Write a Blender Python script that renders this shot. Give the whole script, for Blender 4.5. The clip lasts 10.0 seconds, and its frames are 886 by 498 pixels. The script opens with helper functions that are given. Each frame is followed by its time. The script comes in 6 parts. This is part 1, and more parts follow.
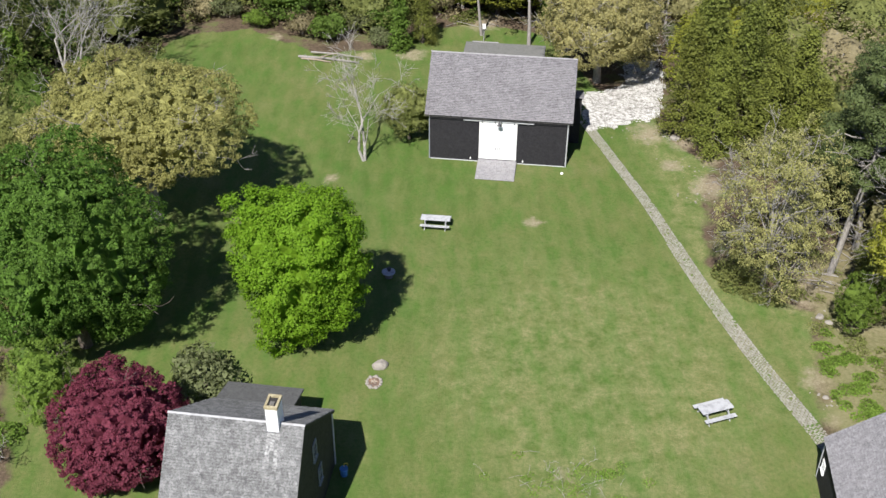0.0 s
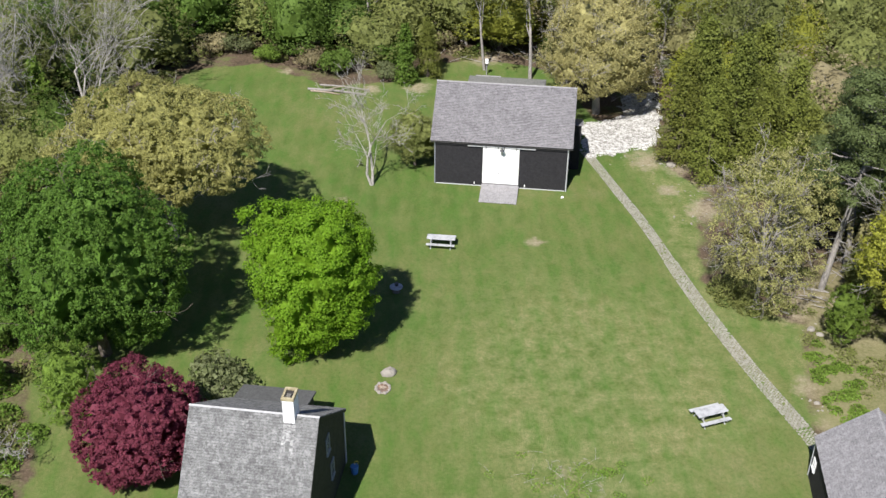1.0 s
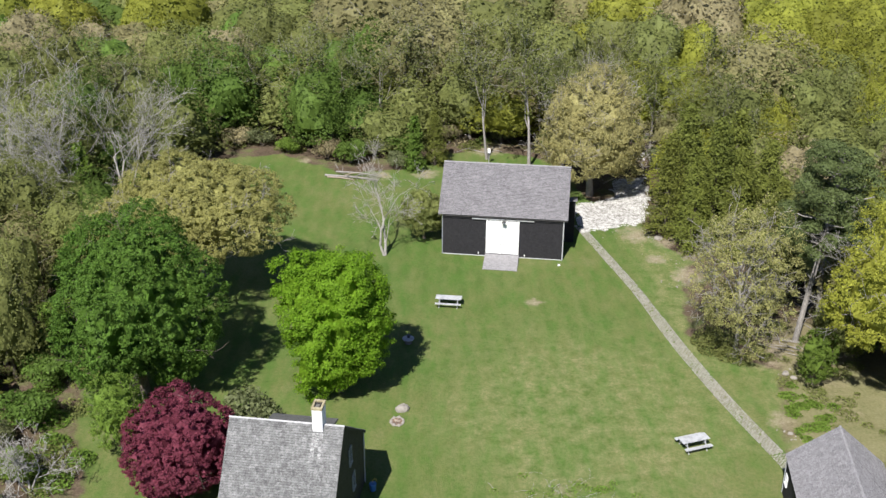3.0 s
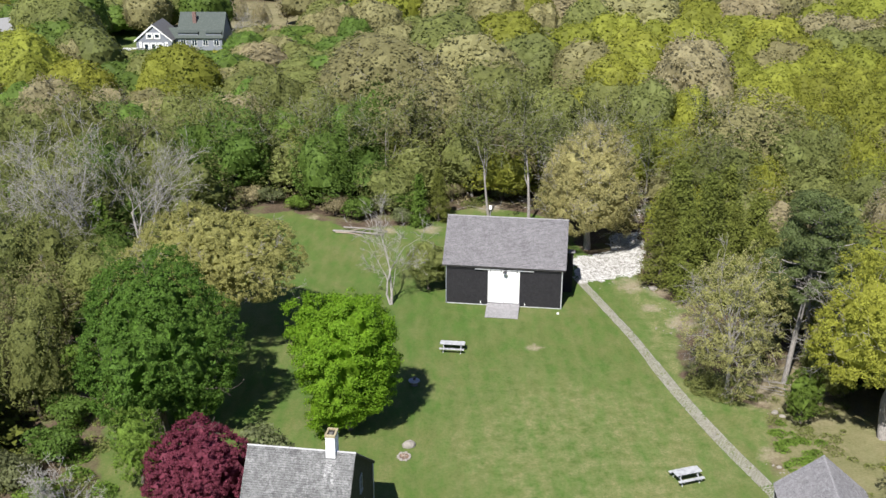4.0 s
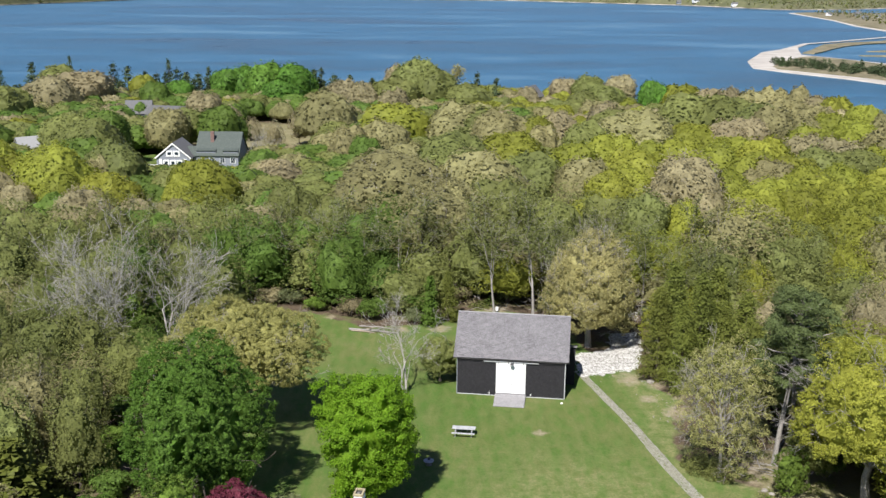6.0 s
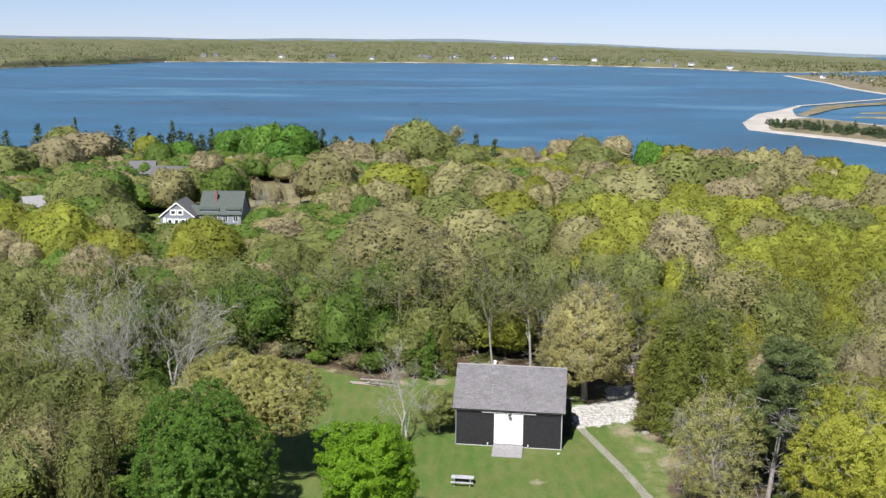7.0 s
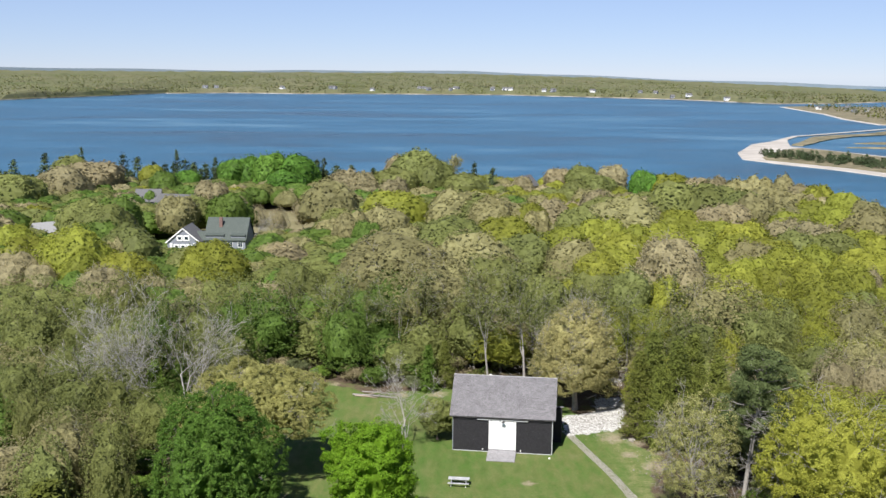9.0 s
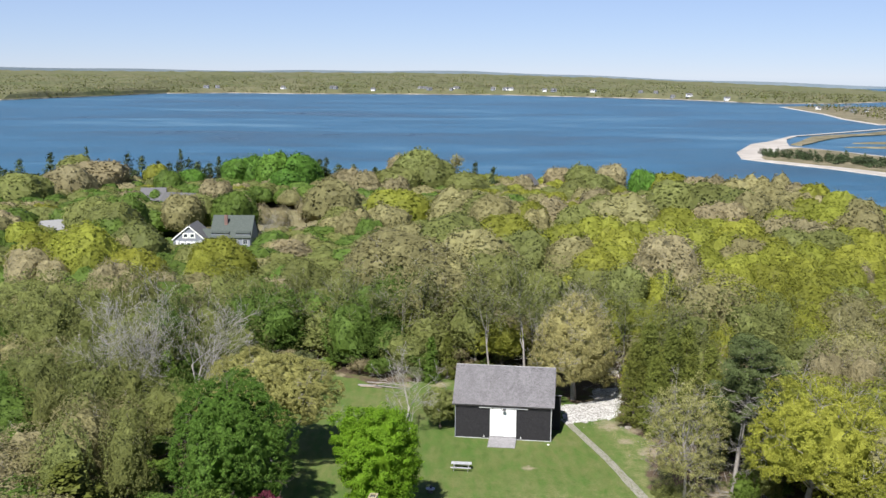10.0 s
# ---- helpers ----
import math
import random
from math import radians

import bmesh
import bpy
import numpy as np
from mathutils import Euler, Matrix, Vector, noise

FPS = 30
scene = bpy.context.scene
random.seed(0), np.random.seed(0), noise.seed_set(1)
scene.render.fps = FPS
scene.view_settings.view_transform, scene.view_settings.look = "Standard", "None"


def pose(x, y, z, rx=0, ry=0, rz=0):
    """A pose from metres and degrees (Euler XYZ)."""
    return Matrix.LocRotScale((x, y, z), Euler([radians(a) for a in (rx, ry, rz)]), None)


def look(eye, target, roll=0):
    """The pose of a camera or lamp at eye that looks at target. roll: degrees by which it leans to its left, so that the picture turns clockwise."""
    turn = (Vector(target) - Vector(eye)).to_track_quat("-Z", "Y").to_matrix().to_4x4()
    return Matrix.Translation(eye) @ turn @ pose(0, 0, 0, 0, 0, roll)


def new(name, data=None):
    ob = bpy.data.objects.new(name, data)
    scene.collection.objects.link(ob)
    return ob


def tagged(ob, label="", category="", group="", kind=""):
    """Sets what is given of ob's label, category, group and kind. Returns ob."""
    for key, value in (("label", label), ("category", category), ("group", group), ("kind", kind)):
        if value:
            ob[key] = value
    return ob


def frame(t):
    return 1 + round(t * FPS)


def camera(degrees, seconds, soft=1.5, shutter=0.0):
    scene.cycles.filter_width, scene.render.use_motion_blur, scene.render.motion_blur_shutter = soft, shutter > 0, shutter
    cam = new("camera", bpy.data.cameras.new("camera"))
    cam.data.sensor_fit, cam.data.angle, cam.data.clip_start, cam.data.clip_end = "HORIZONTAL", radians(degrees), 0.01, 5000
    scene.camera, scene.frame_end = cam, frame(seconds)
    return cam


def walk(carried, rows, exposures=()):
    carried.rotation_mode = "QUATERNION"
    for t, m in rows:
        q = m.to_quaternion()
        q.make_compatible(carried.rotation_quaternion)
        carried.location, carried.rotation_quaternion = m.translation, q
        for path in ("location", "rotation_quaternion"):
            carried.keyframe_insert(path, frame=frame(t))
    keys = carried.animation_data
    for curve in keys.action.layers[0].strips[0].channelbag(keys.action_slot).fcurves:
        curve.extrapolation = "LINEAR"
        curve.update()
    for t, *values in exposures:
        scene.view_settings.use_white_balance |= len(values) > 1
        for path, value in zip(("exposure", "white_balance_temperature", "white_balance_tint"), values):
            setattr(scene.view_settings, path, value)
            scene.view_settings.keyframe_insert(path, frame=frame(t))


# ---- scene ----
cam = camera(46.1, 10.0, soft=1.5)
PATH = [
    (0, (0.301, 2.983, 41.469), (0.36, 4.63, 40.336), 0.4),
    (0.5, (0.062, 1.165, 41.315), (0.12, 2.839, 40.222), 0.4),
    (1, (-0.203, -0.719, 41.1), (-0.143, 0.98, 40.048), 0.5),
    (1.5, (-0.486, -2.841, 40.912), (-0.426, -1.117, 39.901), 0.5),
    (2, (-0.708, -5.103, 40.764), (-0.648, -3.353, 39.797), 0.5),
    (2.5, (-0.821, -7.469, 40.716), (-0.762, -5.689, 39.806), 0.4),
    (4, (-1.266, -14.529, 40.836), (-1.21, -12.667, 40.11), 0.2),
    (4.5, (-1.711, -16.805, 40.891), (-1.655, -14.921, 40.222), 0.3),
    (5, (-2.23, -19.025, 40.89), (-2.174, -17.121, 40.278), 0.4),
    (5.5, (-2.637, -21.061, 40.873), (-2.58, -19.141, 40.317), 0.5),
    (7, (-2.75, -26.055, 40.964), (-2.692, -24.094, 40.574), 0.5),
    (7.5, (-2.656, -27.751, 40.963), (-2.597, -25.78, 40.624), 0.5),
    (8, (-2.61, -29.616, 40.889), (-2.551, -27.645, 40.557), 0.5),
    (8.5, (-2.669, -31.517, 40.907), (-2.61, -29.545, 40.575), 0.5),
    (9, (-2.773, -33.567, 40.915), (-2.714, -31.595, 40.583), 0.5),
    (9.5, (-2.956, -35.714, 40.924), (-2.897, -33.742, 40.593), 0.6),
    (10, (-3.166, -37.903, 40.957), (-3.108, -35.931, 40.625), 0.5),
]
walk(cam, [(t, look(eye, target, roll)) for t, eye, target, roll in PATH])

# ---- light ----
SUN_DIR = Vector((0.245, 0.597, -0.763)).normalized()
world = bpy.data.worlds.new("sky")
scene.world = world
world.use_nodes = True
wn, wl = world.node_tree.nodes, world.node_tree.links
sky = wn.new("ShaderNodeTexSky")
sky.sky_type = "NISHITA"
sky.sun_disc = False
sky.sun_elevation = radians(49.7)
sky.sun_rotation = math.atan2(-SUN_DIR.x, -SUN_DIR.y)
sky.altitude = 2600
sky.air_density, sky.dust_density, sky.ozone_density = 1.0, 0.0, 4.0
clear = wn.new("ShaderNodeMix")
clear.data_type, clear.blend_type = "RGBA", "MULTIPLY"
clear.inputs[0].default_value = 1.0
wl.new(sky.outputs["Color"], clear.inputs[6])
clear.inputs[7].default_value = (0.95, 0.95, 1.17, 1)
haze = wn.new("ShaderNodeMix")
haze.data_type = "RGBA"
up = wn.new("ShaderNodeSeparateXYZ")
wl.new(wn.new("ShaderNodeTexCoord").outputs["Generated"], up.inputs[0])
veil = wn.new("ShaderNodeMapRange")
wl.new(up.outputs["Z"], veil.inputs["Value"])
veil.inputs["From Min"].default_value, veil.inputs["From Max"].default_value = 0.14, 0.6
veil.inputs["To Min"].default_value, veil.inputs["To Max"].default_value = 0.36, 0.04
wl.new(veil.outputs["Result"], haze.inputs[0])
wl.new(clear.outputs[2], haze.inputs[6])
haze.inputs[7].default_value = (6.9, 8.5, 11.4, 1)
wl.new(haze.outputs[2], wn["Background"].inputs["Color"])
wn["Background"].inputs["Strength"].default_value = 0.053
sun = new("sun", bpy.data.lights.new("sun", "SUN"))
sun.data.energy, sun.data.angle, sun.data.color = 5.0, radians(0.55), (1.0, 0.97, 0.92)
sun.matrix_world = look((0, 0, 120), Vector((0, 0, 120)) + SUN_DIR)
scene.view_settings.exposure = 0.72

# ---- small tools ----
rng = np.random.default_rng(7)


def smooth(a, b, v):
    t = np.clip((v - a) / (b - a), 0, 1)
    return t * t * (3 - 2 * t)


def ground_z(x, y):
    """Height of the land: the lawn is nearly flat, the woods fall to the bay."""
    return -0.25 * smooth(45, 72, y) - 5.75 * smooth(108, 330, y)


class Mat:
    """A node material with a Principled surface."""

    def __init__(self, name, rough=0.7, metal=0.0, spec=0.5):
        self.m = bpy.data.materials.new(name)
        self.m.use_nodes = True
        self.n, self.l = self.m.node_tree.nodes, self.m.node_tree.links
        self.p = self.n["Principled BSDF"]
        self.p.inputs["Roughness"].default_value = rough
        self.p.inputs["Metallic"].default_value = metal
        self.p.inputs["Specular IOR Level"].default_value = spec

    def add(self, kind, **values):
        node = self.n.new(kind)
        for k, v in values.items():
            node.inputs[k].default_value = v
        return node

    def coords(self, space="Object"):
        return self.n.new("ShaderNodeTexCoord").outputs[space]

    def world(self):
        return self.n.new("ShaderNodeNewGeometry").outputs["Position"]

    def scaled(self, vec, s):
        node = self.n.new("ShaderNodeMapping")
        self.l.new(vec, node.inputs["Vector"])
        node.inputs["Scale"].default_value = s
        return node.outputs["Vector"]

    def noise(self, vec, scale, detail=4.0, rough=0.6):
        node = self.add("ShaderNodeTexNoise", Scale=scale, Detail=detail, Roughness=rough)
        if vec is not None:
            self.l.new(vec, node.inputs["Vector"])
        return node.outputs["Fac"]

    def span(self, fac, lo, hi):
        node = self.add("ShaderNodeMapRange")
        self.l.new(fac, node.inputs["Value"])
        node.inputs["From Min"].default_value, node.inputs["From Max"].default_value = lo, hi
        return node.outputs["Result"]

    def ramp(self, fac, stops):
        node = self.n.new("ShaderNodeValToRGB")
        el = node.color_ramp.elements
        while len(el) < len(stops):
            el.new(0.5)
        for e, (pos, c) in zip(el, stops):
            e.position, e.color = pos, (*c, 1)
        self.l.new(fac, node.inputs["Fac"])
        return node.outputs["Color"]

    def mix(self, fac, a, b, mode="MIX"):
        node = self.n.new("ShaderNodeMix")
        node.data_type, node.blend_type = "RGBA", mode
        for socket, v in ((node.inputs[0], fac), (node.inputs[6], a), (node.inputs[7], b)):
            if isinstance(v, (int, float)):
                socket.default_value = v
            elif isinstance(v, tuple):
                socket.default_value = (*v, 1)
            else:
                self.l.new(v, socket)
        return node.outputs[2]

    def math(self, op, a, b=0.0):
        node = self.n.new("ShaderNodeMath")
        node.operation = op
        for socket, v in ((node.inputs[0], a), (node.inputs[1], b)):
            if isinstance(v, (int, float)):
                socket.default_value = v
            else:
                self.l.new(v, socket)
        return node.outputs[0]

    def island(self):
        return self.n.new("ShaderNodeNewGeometry").outputs["Random Per Island"]

    def each(self):
        return self.n.new("ShaderNodeObjectInfo").outputs["Random"]

    def attr(self, name):
        node = self.n.new("ShaderNodeAttribute")
        node.attribute_name = name
        return node.outputs["Fac"]

    def color(self, c):
        if isinstance(c, tuple):
            self.p.inputs["Base Color"].default_value = (*c, 1)
        else:
            self.l.new(c, self.p.inputs["Base Color"])
        return self

    def bump(self, height, strength=0.4, distance=0.02):
        node = self.add("ShaderNodeBump", Strength=strength, Distance=distance)
        self.l.new(height, node.inputs["Height"])
        self.l.new(node.outputs["Normal"], self.p.inputs["Normal"])
        return self


# ---- materials ----
def leaf_material(name, dark, mid, light, translucent=0.42):
    """Leaves: every leaf differs a little, every tree a little more."""
    m = Mat(name, rough=0.6, spec=0.14)
    per_leaf = m.ramp(m.island(), [(0.0, dark), (0.5, mid), (1.0, light)])
    tree = m.math("ADD", m.each(), m.attr("tint"))
    tree = m.math("FRACT", tree)
    hue = m.add("ShaderNodeHueSaturation")
    m.l.new(m.span(tree, -3.2, 4.0), hue.inputs["Hue"])
    hue.inputs["Hue"].default_value = 0.5
    m.l.new(per_leaf, hue.inputs["Color"])
    shift = m.math("MULTIPLY", m.math("SUBTRACT", tree, 0.5), 0.014)
    m.l.new(m.math("ADD", shift, 0.5), hue.inputs["Hue"])
    m.l.new(m.math("ADD", m.math("MULTIPLY", m.math("FRACT", m.math("MULTIPLY", tree, 7.3)), 0.36), 0.82), hue.inputs["Value"])
    w = m.world()
    clump = m.noise(w, 1.1, 5, 0.72)
    speck = m.noise(w, 7.0, 3, 0.7)
    shade = m.math("ADD", m.math("MULTIPLY", m.span(clump, 0.3, 0.7), 0.34), m.math("MULTIPLY", m.span(speck, 0.3, 0.7), 0.36))
    tone = m.add("ShaderNodeHueSaturation")
    m.l.new(hue.outputs["Color"], tone.inputs["Color"])
    m.l.new(m.math("ADD", shade, 0.66), tone.inputs["Value"])
    col = tone.outputs["Color"]
    m.color(col).bump(m.math("ADD", clump, speck), 0.2, 0.12)
    tr = m.n.new("ShaderNodeBsdfTranslucent")
    m.l.new(col, tr.inputs["Color"])
    mx = m.n.new("ShaderNodeMixShader")
    mx.inputs[0].default_value = translucent
    m.l.new(m.p.outputs[0], mx.inputs[1])
    m.l.new(tr.outputs[0], mx.inputs[2])
    m.l.new(mx.outputs[0], m.n["Material Output"].inputs["Surface"])
    return m.m


def leaf_tones(c, spread=0.25):
    """Dark, middle and light tones round one leaf colour."""
    return tuple(v * (1 - spread) for v in c), c, tuple(min(v * (1 + spread * 1.2), 0.7) for v in c)


LEAF = {
    "maple": leaf_material("maple leaves", *leaf_tones((0.188, 0.318, 0.024), 0.22), 0.52),
    "green": leaf_material("green leaves", *leaf_tones((0.105, 0.168, 0.033), 0.2)),
    "oak": leaf_material("young oak leaves", *leaf_tones((0.262, 0.246, 0.112), 0.2)),
    "umbrella": leaf_material("yellow olive oak leaves", *leaf_tones((0.33, 0.322, 0.112), 0.22)),
    "tan": leaf_material("tan olive oak leaves", *leaf_tones((0.36, 0.335, 0.14), 0.22)),
    "lime": leaf_material("yellow green leaves", *leaf_tones((0.24, 0.258, 0.042), 0.2), 0.46),
    "moss": leaf_material("olive green leaves", *leaf_tones((0.176, 0.196, 0.062), 0.2)),
    "bud": leaf_material("budding leaves", *leaf_tones((0.285, 0.25, 0.14), 0.2)),
    "red": leaf_material("red maple leaves", *leaf_tones((0.172, 0.04, 0.06), 0.3)),
    "cedar": leaf_material("cedar needles", *leaf_tones((0.115, 0.132, 0.026), 0.28), 0.15),
    "pine": leaf_material("pine needles", *leaf_tones((0.10, 0.128, 0.046), 0.22), 0.2),
    "fresh": leaf_material("fresh shrub leaves", *leaf_tones((0.135, 0.21, 0.036), 0.22)),
    "broad": leaf_material("full green leaves", *leaf_tones((0.106, 0.208, 0.034), 0.36), 0.46),
    "haze": leaf_material("grey olive young leaves", *leaf_tones((0.305, 0.29, 0.115), 0.2)),
    "gold": leaf_material("yellow olive leaves", *leaf_tones((0.315, 0.336, 0.055), 0.2)),
    "fir": leaf_material("dark fir needles", *leaf_tones((0.055, 0.078, 0.034), 0.25), 0.15),
    "grey": leaf_material("grey green shrub leaves", *leaf_tones((0.15, 0.168, 0.078), 0.2)),
    "far": leaf_material("distant leaves", *leaf_tones((0.145, 0.152, 0.068), 0.12)),
}


def bark(name, a, b):
    m = Mat(name, rough=0.9, spec=0.2)
    f = m.noise(m.scaled(m.coords(), (9, 9, 1.6)), 2.0, 6)
    m.color(m.ramp(f, [(0.3, a), (0.7, b)])).bump(f, 0.6, 0.03)
    return m.m


BARK = bark("grey brown bark", (0.07, 0.055, 0.045), (0.20, 0.17, 0.14))
GREY = bark("grey bark", (0.15, 0.135, 0.125), (0.38, 0.355, 0.33))
PALE = bark("pale bark", (0.20, 0.185, 0.17), (0.42, 0.40, 0.37))


def weathered(name, dark, mid, light, rough=0.85):
    """Shingles or boards, each of its own shade, with streaks of lichen."""
    m = Mat(name, rough=rough, spec=0.25)
    per = m.ramp(m.island(), [(0.0, tuple(v * 0.8 for v in mid)), (0.5, mid), (1.0, tuple(v * 1.18 for v in mid))])
    w = m.world()
    big = m.noise(w, 0.7, 5)
    fine = m.noise(w, 17.0, 5, 0.7)
    c = m.mix(m.math("MULTIPLY", m.span(big, 0.35, 0.7), 0.35), per, light)
    c = m.mix(m.math("MULTIPLY", m.span(fine, 0.42, 0.66), 0.5), c, tuple(v * 0.6 for v in dark))
    c = m.mix(m.math("MULTIPLY", m.span(m.noise(w, 2.6, 8, 0.85), 0.46, 0.64), 0.75), c, light)
    c = m.mix(m.math("MULTIPLY", m.span(m.noise(w, 8.0, 5, 0.8), 0.5, 0.62), 0.6), c, tuple(v * 0.6 for v in dark))
    m.color(c).bump(fine, 0.5, 0.01)
    return m.m


SHINGLE_BARN = weathered("barn roof shingles", (0.12, 0.115, 0.121), (0.18, 0.172, 0.182), (0.28, 0.268, 0.28))
SHINGLE_HOUSE = weathered("house roof shingles", (0.06, 0.06, 0.06), (0.128, 0.128, 0.128), (0.33, 0.33, 0.328))
# Weathered ends, darkened further: the courses' shadow lines are put into this colour.
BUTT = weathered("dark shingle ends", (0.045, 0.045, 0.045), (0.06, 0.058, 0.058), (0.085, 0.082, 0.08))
BLACK_SIDING = weathered("black stained siding", (0.019, 0.018, 0.021), (0.023, 0.022, 0.025), (0.029, 0.028, 0.031), 0.75)
DARK_SIDING = weathered("dark green brown siding", (0.025, 0.027, 0.018), (0.04, 0.043, 0.03), (0.06, 0.062, 0.045))
GREY_WOOD = weathered("weathered grey boards", (0.20, 0.192, 0.198), (0.28, 0.27, 0.278), (0.38, 0.37, 0.375))
DECK_WOOD = weathered("old grey deck boards", (0.11, 0.11, 0.105), (0.15, 0.15, 0.145), (0.19, 0.19, 0.185))
ROLL_ROOF = weathered("dark felt roof", (0.075, 0.075, 0.077), (0.105, 0.105, 0.105), (0.14, 0.14, 0.14))


def painted(name, c, wear=(0.45, 0.43, 0.4), amount=0.35, rough=0.55):
    m = Mat(name, rough=rough)
    w = m.world()
    f = m.noise(w, 3.0, 6, 0.7)
    g = m.noise(m.scaled(w, (1, 1, 0.2)), 40.0, 3)
    k = m.math("MULTIPLY", m.span(m.math("ADD", f, m.math("MULTIPLY", g, 0.3)), 0.62, 0.85), amount)
    m.color(m.mix(k, c, wear)).bump(g, 0.25, 0.005)
    return m.m


WHITE = painted("white paint", (0.80, 0.80, 0.80))
TABLE_WHITE = painted("worn white paint", (0.42, 0.425, 0.44), (0.22, 0.22, 0.23), 0.9)
RIDGE_WHITE = painted("old white ridge paint", (0.34, 0.34, 0.35), (0.2, 0.2, 0.2), 0.9)
WHITE_BRICK = painted("whitewashed brick", (0.75, 0.75, 0.76), (0.4, 0.36, 0.32), 0.5, 0.8)
TRIM_GREY = painted("grey trim paint", (0.42, 0.43, 0.44))
# Dim grey-blue puts the shade on the house gable into the window frames' colour.
SASH_GREY = painted("grey blue sash paint, shade included", (0.2, 0.22, 0.25))
DARK_METAL = painted("dark metal", (0.03, 0.03, 0.035), (0.1, 0.08, 0.06), 0.5, 0.45)
BLUE = painted("blue plastic", (0.05, 0.17, 0.42), (0.1, 0.22, 0.45), 0.3, 0.35)
YELLOW = painted("yellow plastic", (0.6, 0.45, 0.05), (0.5, 0.4, 0.1), 0.3, 0.4)
OCHRE = painted("lichened mortar", (0.27, 0.225, 0.13), (0.5, 0.45, 0.3), 0.8, 0.9)
BRICK_RED = painted("red brick", (0.15, 0.095, 0.085), (0.35, 0.2, 0.15), 0.6, 0.85)
SOOT = painted("soot", (0.03, 0.027, 0.025), (0.06, 0.05, 0.05), 0.5, 0.95)
GREY_SIDING = painted("blue grey siding", (0.20, 0.215, 0.255), (0.26, 0.27, 0.29), 0.4, 0.7)
GREEN_ROOF = painted("grey green roof", (0.055, 0.07, 0.062), (0.12, 0.13, 0.12), 0.6, 0.8)
GREY_ROOF = painted("grey roof", (0.10, 0.10, 0.105), (0.16, 0.16, 0.16), 0.6, 0.8)
PALE_STONE = painted("pale field stone", (0.27, 0.245, 0.215), (0.15, 0.135, 0.115), 0.8, 0.9)
STONE = painted("grey field stone", (0.15, 0.14, 0.125), (0.09, 0.083, 0.07), 0.8, 0.9)
glass = Mat("window glass", rough=0.06, spec=0.8)
glass.color((0.02, 0.03, 0.045))
GLASS = glass.m

m = Mat("log wood", rough=0.9)
f = m.noise(m.scaled(m.coords(), (1, 6, 6)), 5.0, 6)
m.color(m.ramp(f, [(0.3, (0.16, 0.11, 0.07)), (0.7, (0.42, 0.36, 0.30))])).bump(f, 0.6, 0.02)
LOG = m.m

# the land: lawn, leaf litter, bare soil and meadow in one sheet
m = Mat("land", rough=0.95, spec=0.15)
w = m.world()
big = m.noise(w, 0.075, 5, 0.62)
mid = m.noise(w, 0.42, 6, 0.65)
fine = m.noise(w, 5.5, 6, 0.7)
blade = m.noise(w, 38.0, 3, 0.7)
grass = m.ramp(m.math("ADD", m.math("MULTIPLY", big, 0.62), m.math("MULTIPLY", mid, 0.38)),
               [(0.36, (0.066, 0.110, 0.023)), (0.47, (0.099, 0.136, 0.035)), (0.56, (0.146, 0.155, 0.055)), (0.66, (0.20, 0.185, 0.088))])
mow = m.n.new("ShaderNodeTexWave")
mow.inputs["Scale"].default_value, mow.inputs["Distortion"].default_value = 0.19, 1.6
mow.inputs["Detail"].default_value = 2
m.l.new(m.scaled(w, (1.0, 0.06, 1.0)), mow.inputs["Vector"])
grass = m.mix(m.math("MULTIPLY", mow.outputs["Fac"], 0.34), grass, (0.18, 0.185, 0.066))
patch = m.noise(w, 0.9, 6, 0.7)
worn = m.math("ADD", m.attr("dry"), m.math("MULTIPLY", m.math("SUBTRACT", m.noise(w, 0.16, 4), 0.5), 0.9))
dry = m.math("MULTIPLY", m.span(patch, 0.38, 0.7), m.span(worn, 0.1, 0.9))
dry = m.math("ADD", dry, m.math("MULTIPLY", m.span(fine, 0.55, 0.8), m.math("MULTIPLY", m.span(worn, 0.0, 0.8), 0.6)))
grass = m.mix(m.math("MULTIPLY", m.span(dry, 0.0, 1.2), 0.9), grass, (0.36, 0.315, 0.17))
grass = m.mix(m.math("MULTIPLY", m.span(blade, 0.35, 0.7), 0.6), grass, (0.045, 0.088, 0.014))
grass = m.mix(m.math("MULTIPLY", m.span(m.noise(m.scaled(w, (1.6, 0.5, 1.0)), 0.75, 7, 0.74), 0.43, 0.68), 0.34), grass, (0.21, 0.21, 0.09))
grass = m.mix(m.math("MULTIPLY", m.span(m.noise(m.scaled(w, (1.5, 0.55, 1.0)), 0.5, 7, 0.72), 0.45, 0.66), 0.58), grass, (0.056, 0.138, 0.019))
grass = m.mix(m.math("MULTIPLY", m.span(m.noise(w, 4.2, 6, 0.82), 0.46, 0.62), 0.55), grass, (0.055, 0.105, 0.02))
litter = m.ramp(m.math("ADD", m.math("MULTIPLY", fine, 0.6), m.math("MULTIPLY", mid, 0.4)),
                [(0.33, (0.035, 0.028, 0.018)), (0.5, (0.105, 0.076, 0.052)), (0.68, (0.21, 0.16, 0.115))])
litter = m.mix(m.math("MULTIPLY", m.span(mid, 0.5, 0.66), 0.75), litter, (0.09, 0.13, 0.03))
soil = m.ramp(fine, [(0.3, (0.20, 0.16, 0.10)), (0.7, (0.38, 0.33, 0.24))])
meadow = m.ramp(m.math("ADD", m.math("MULTIPLY", fine, 0.5), m.math("MULTIPLY", m.noise(w, 0.3, 6, 0.7), 0.5)), [(0.35, (0.10, 0.105, 0.04)), (0.5, (0.20, 0.178, 0.095)), (0.65, (0.27, 0.235, 0.14))])
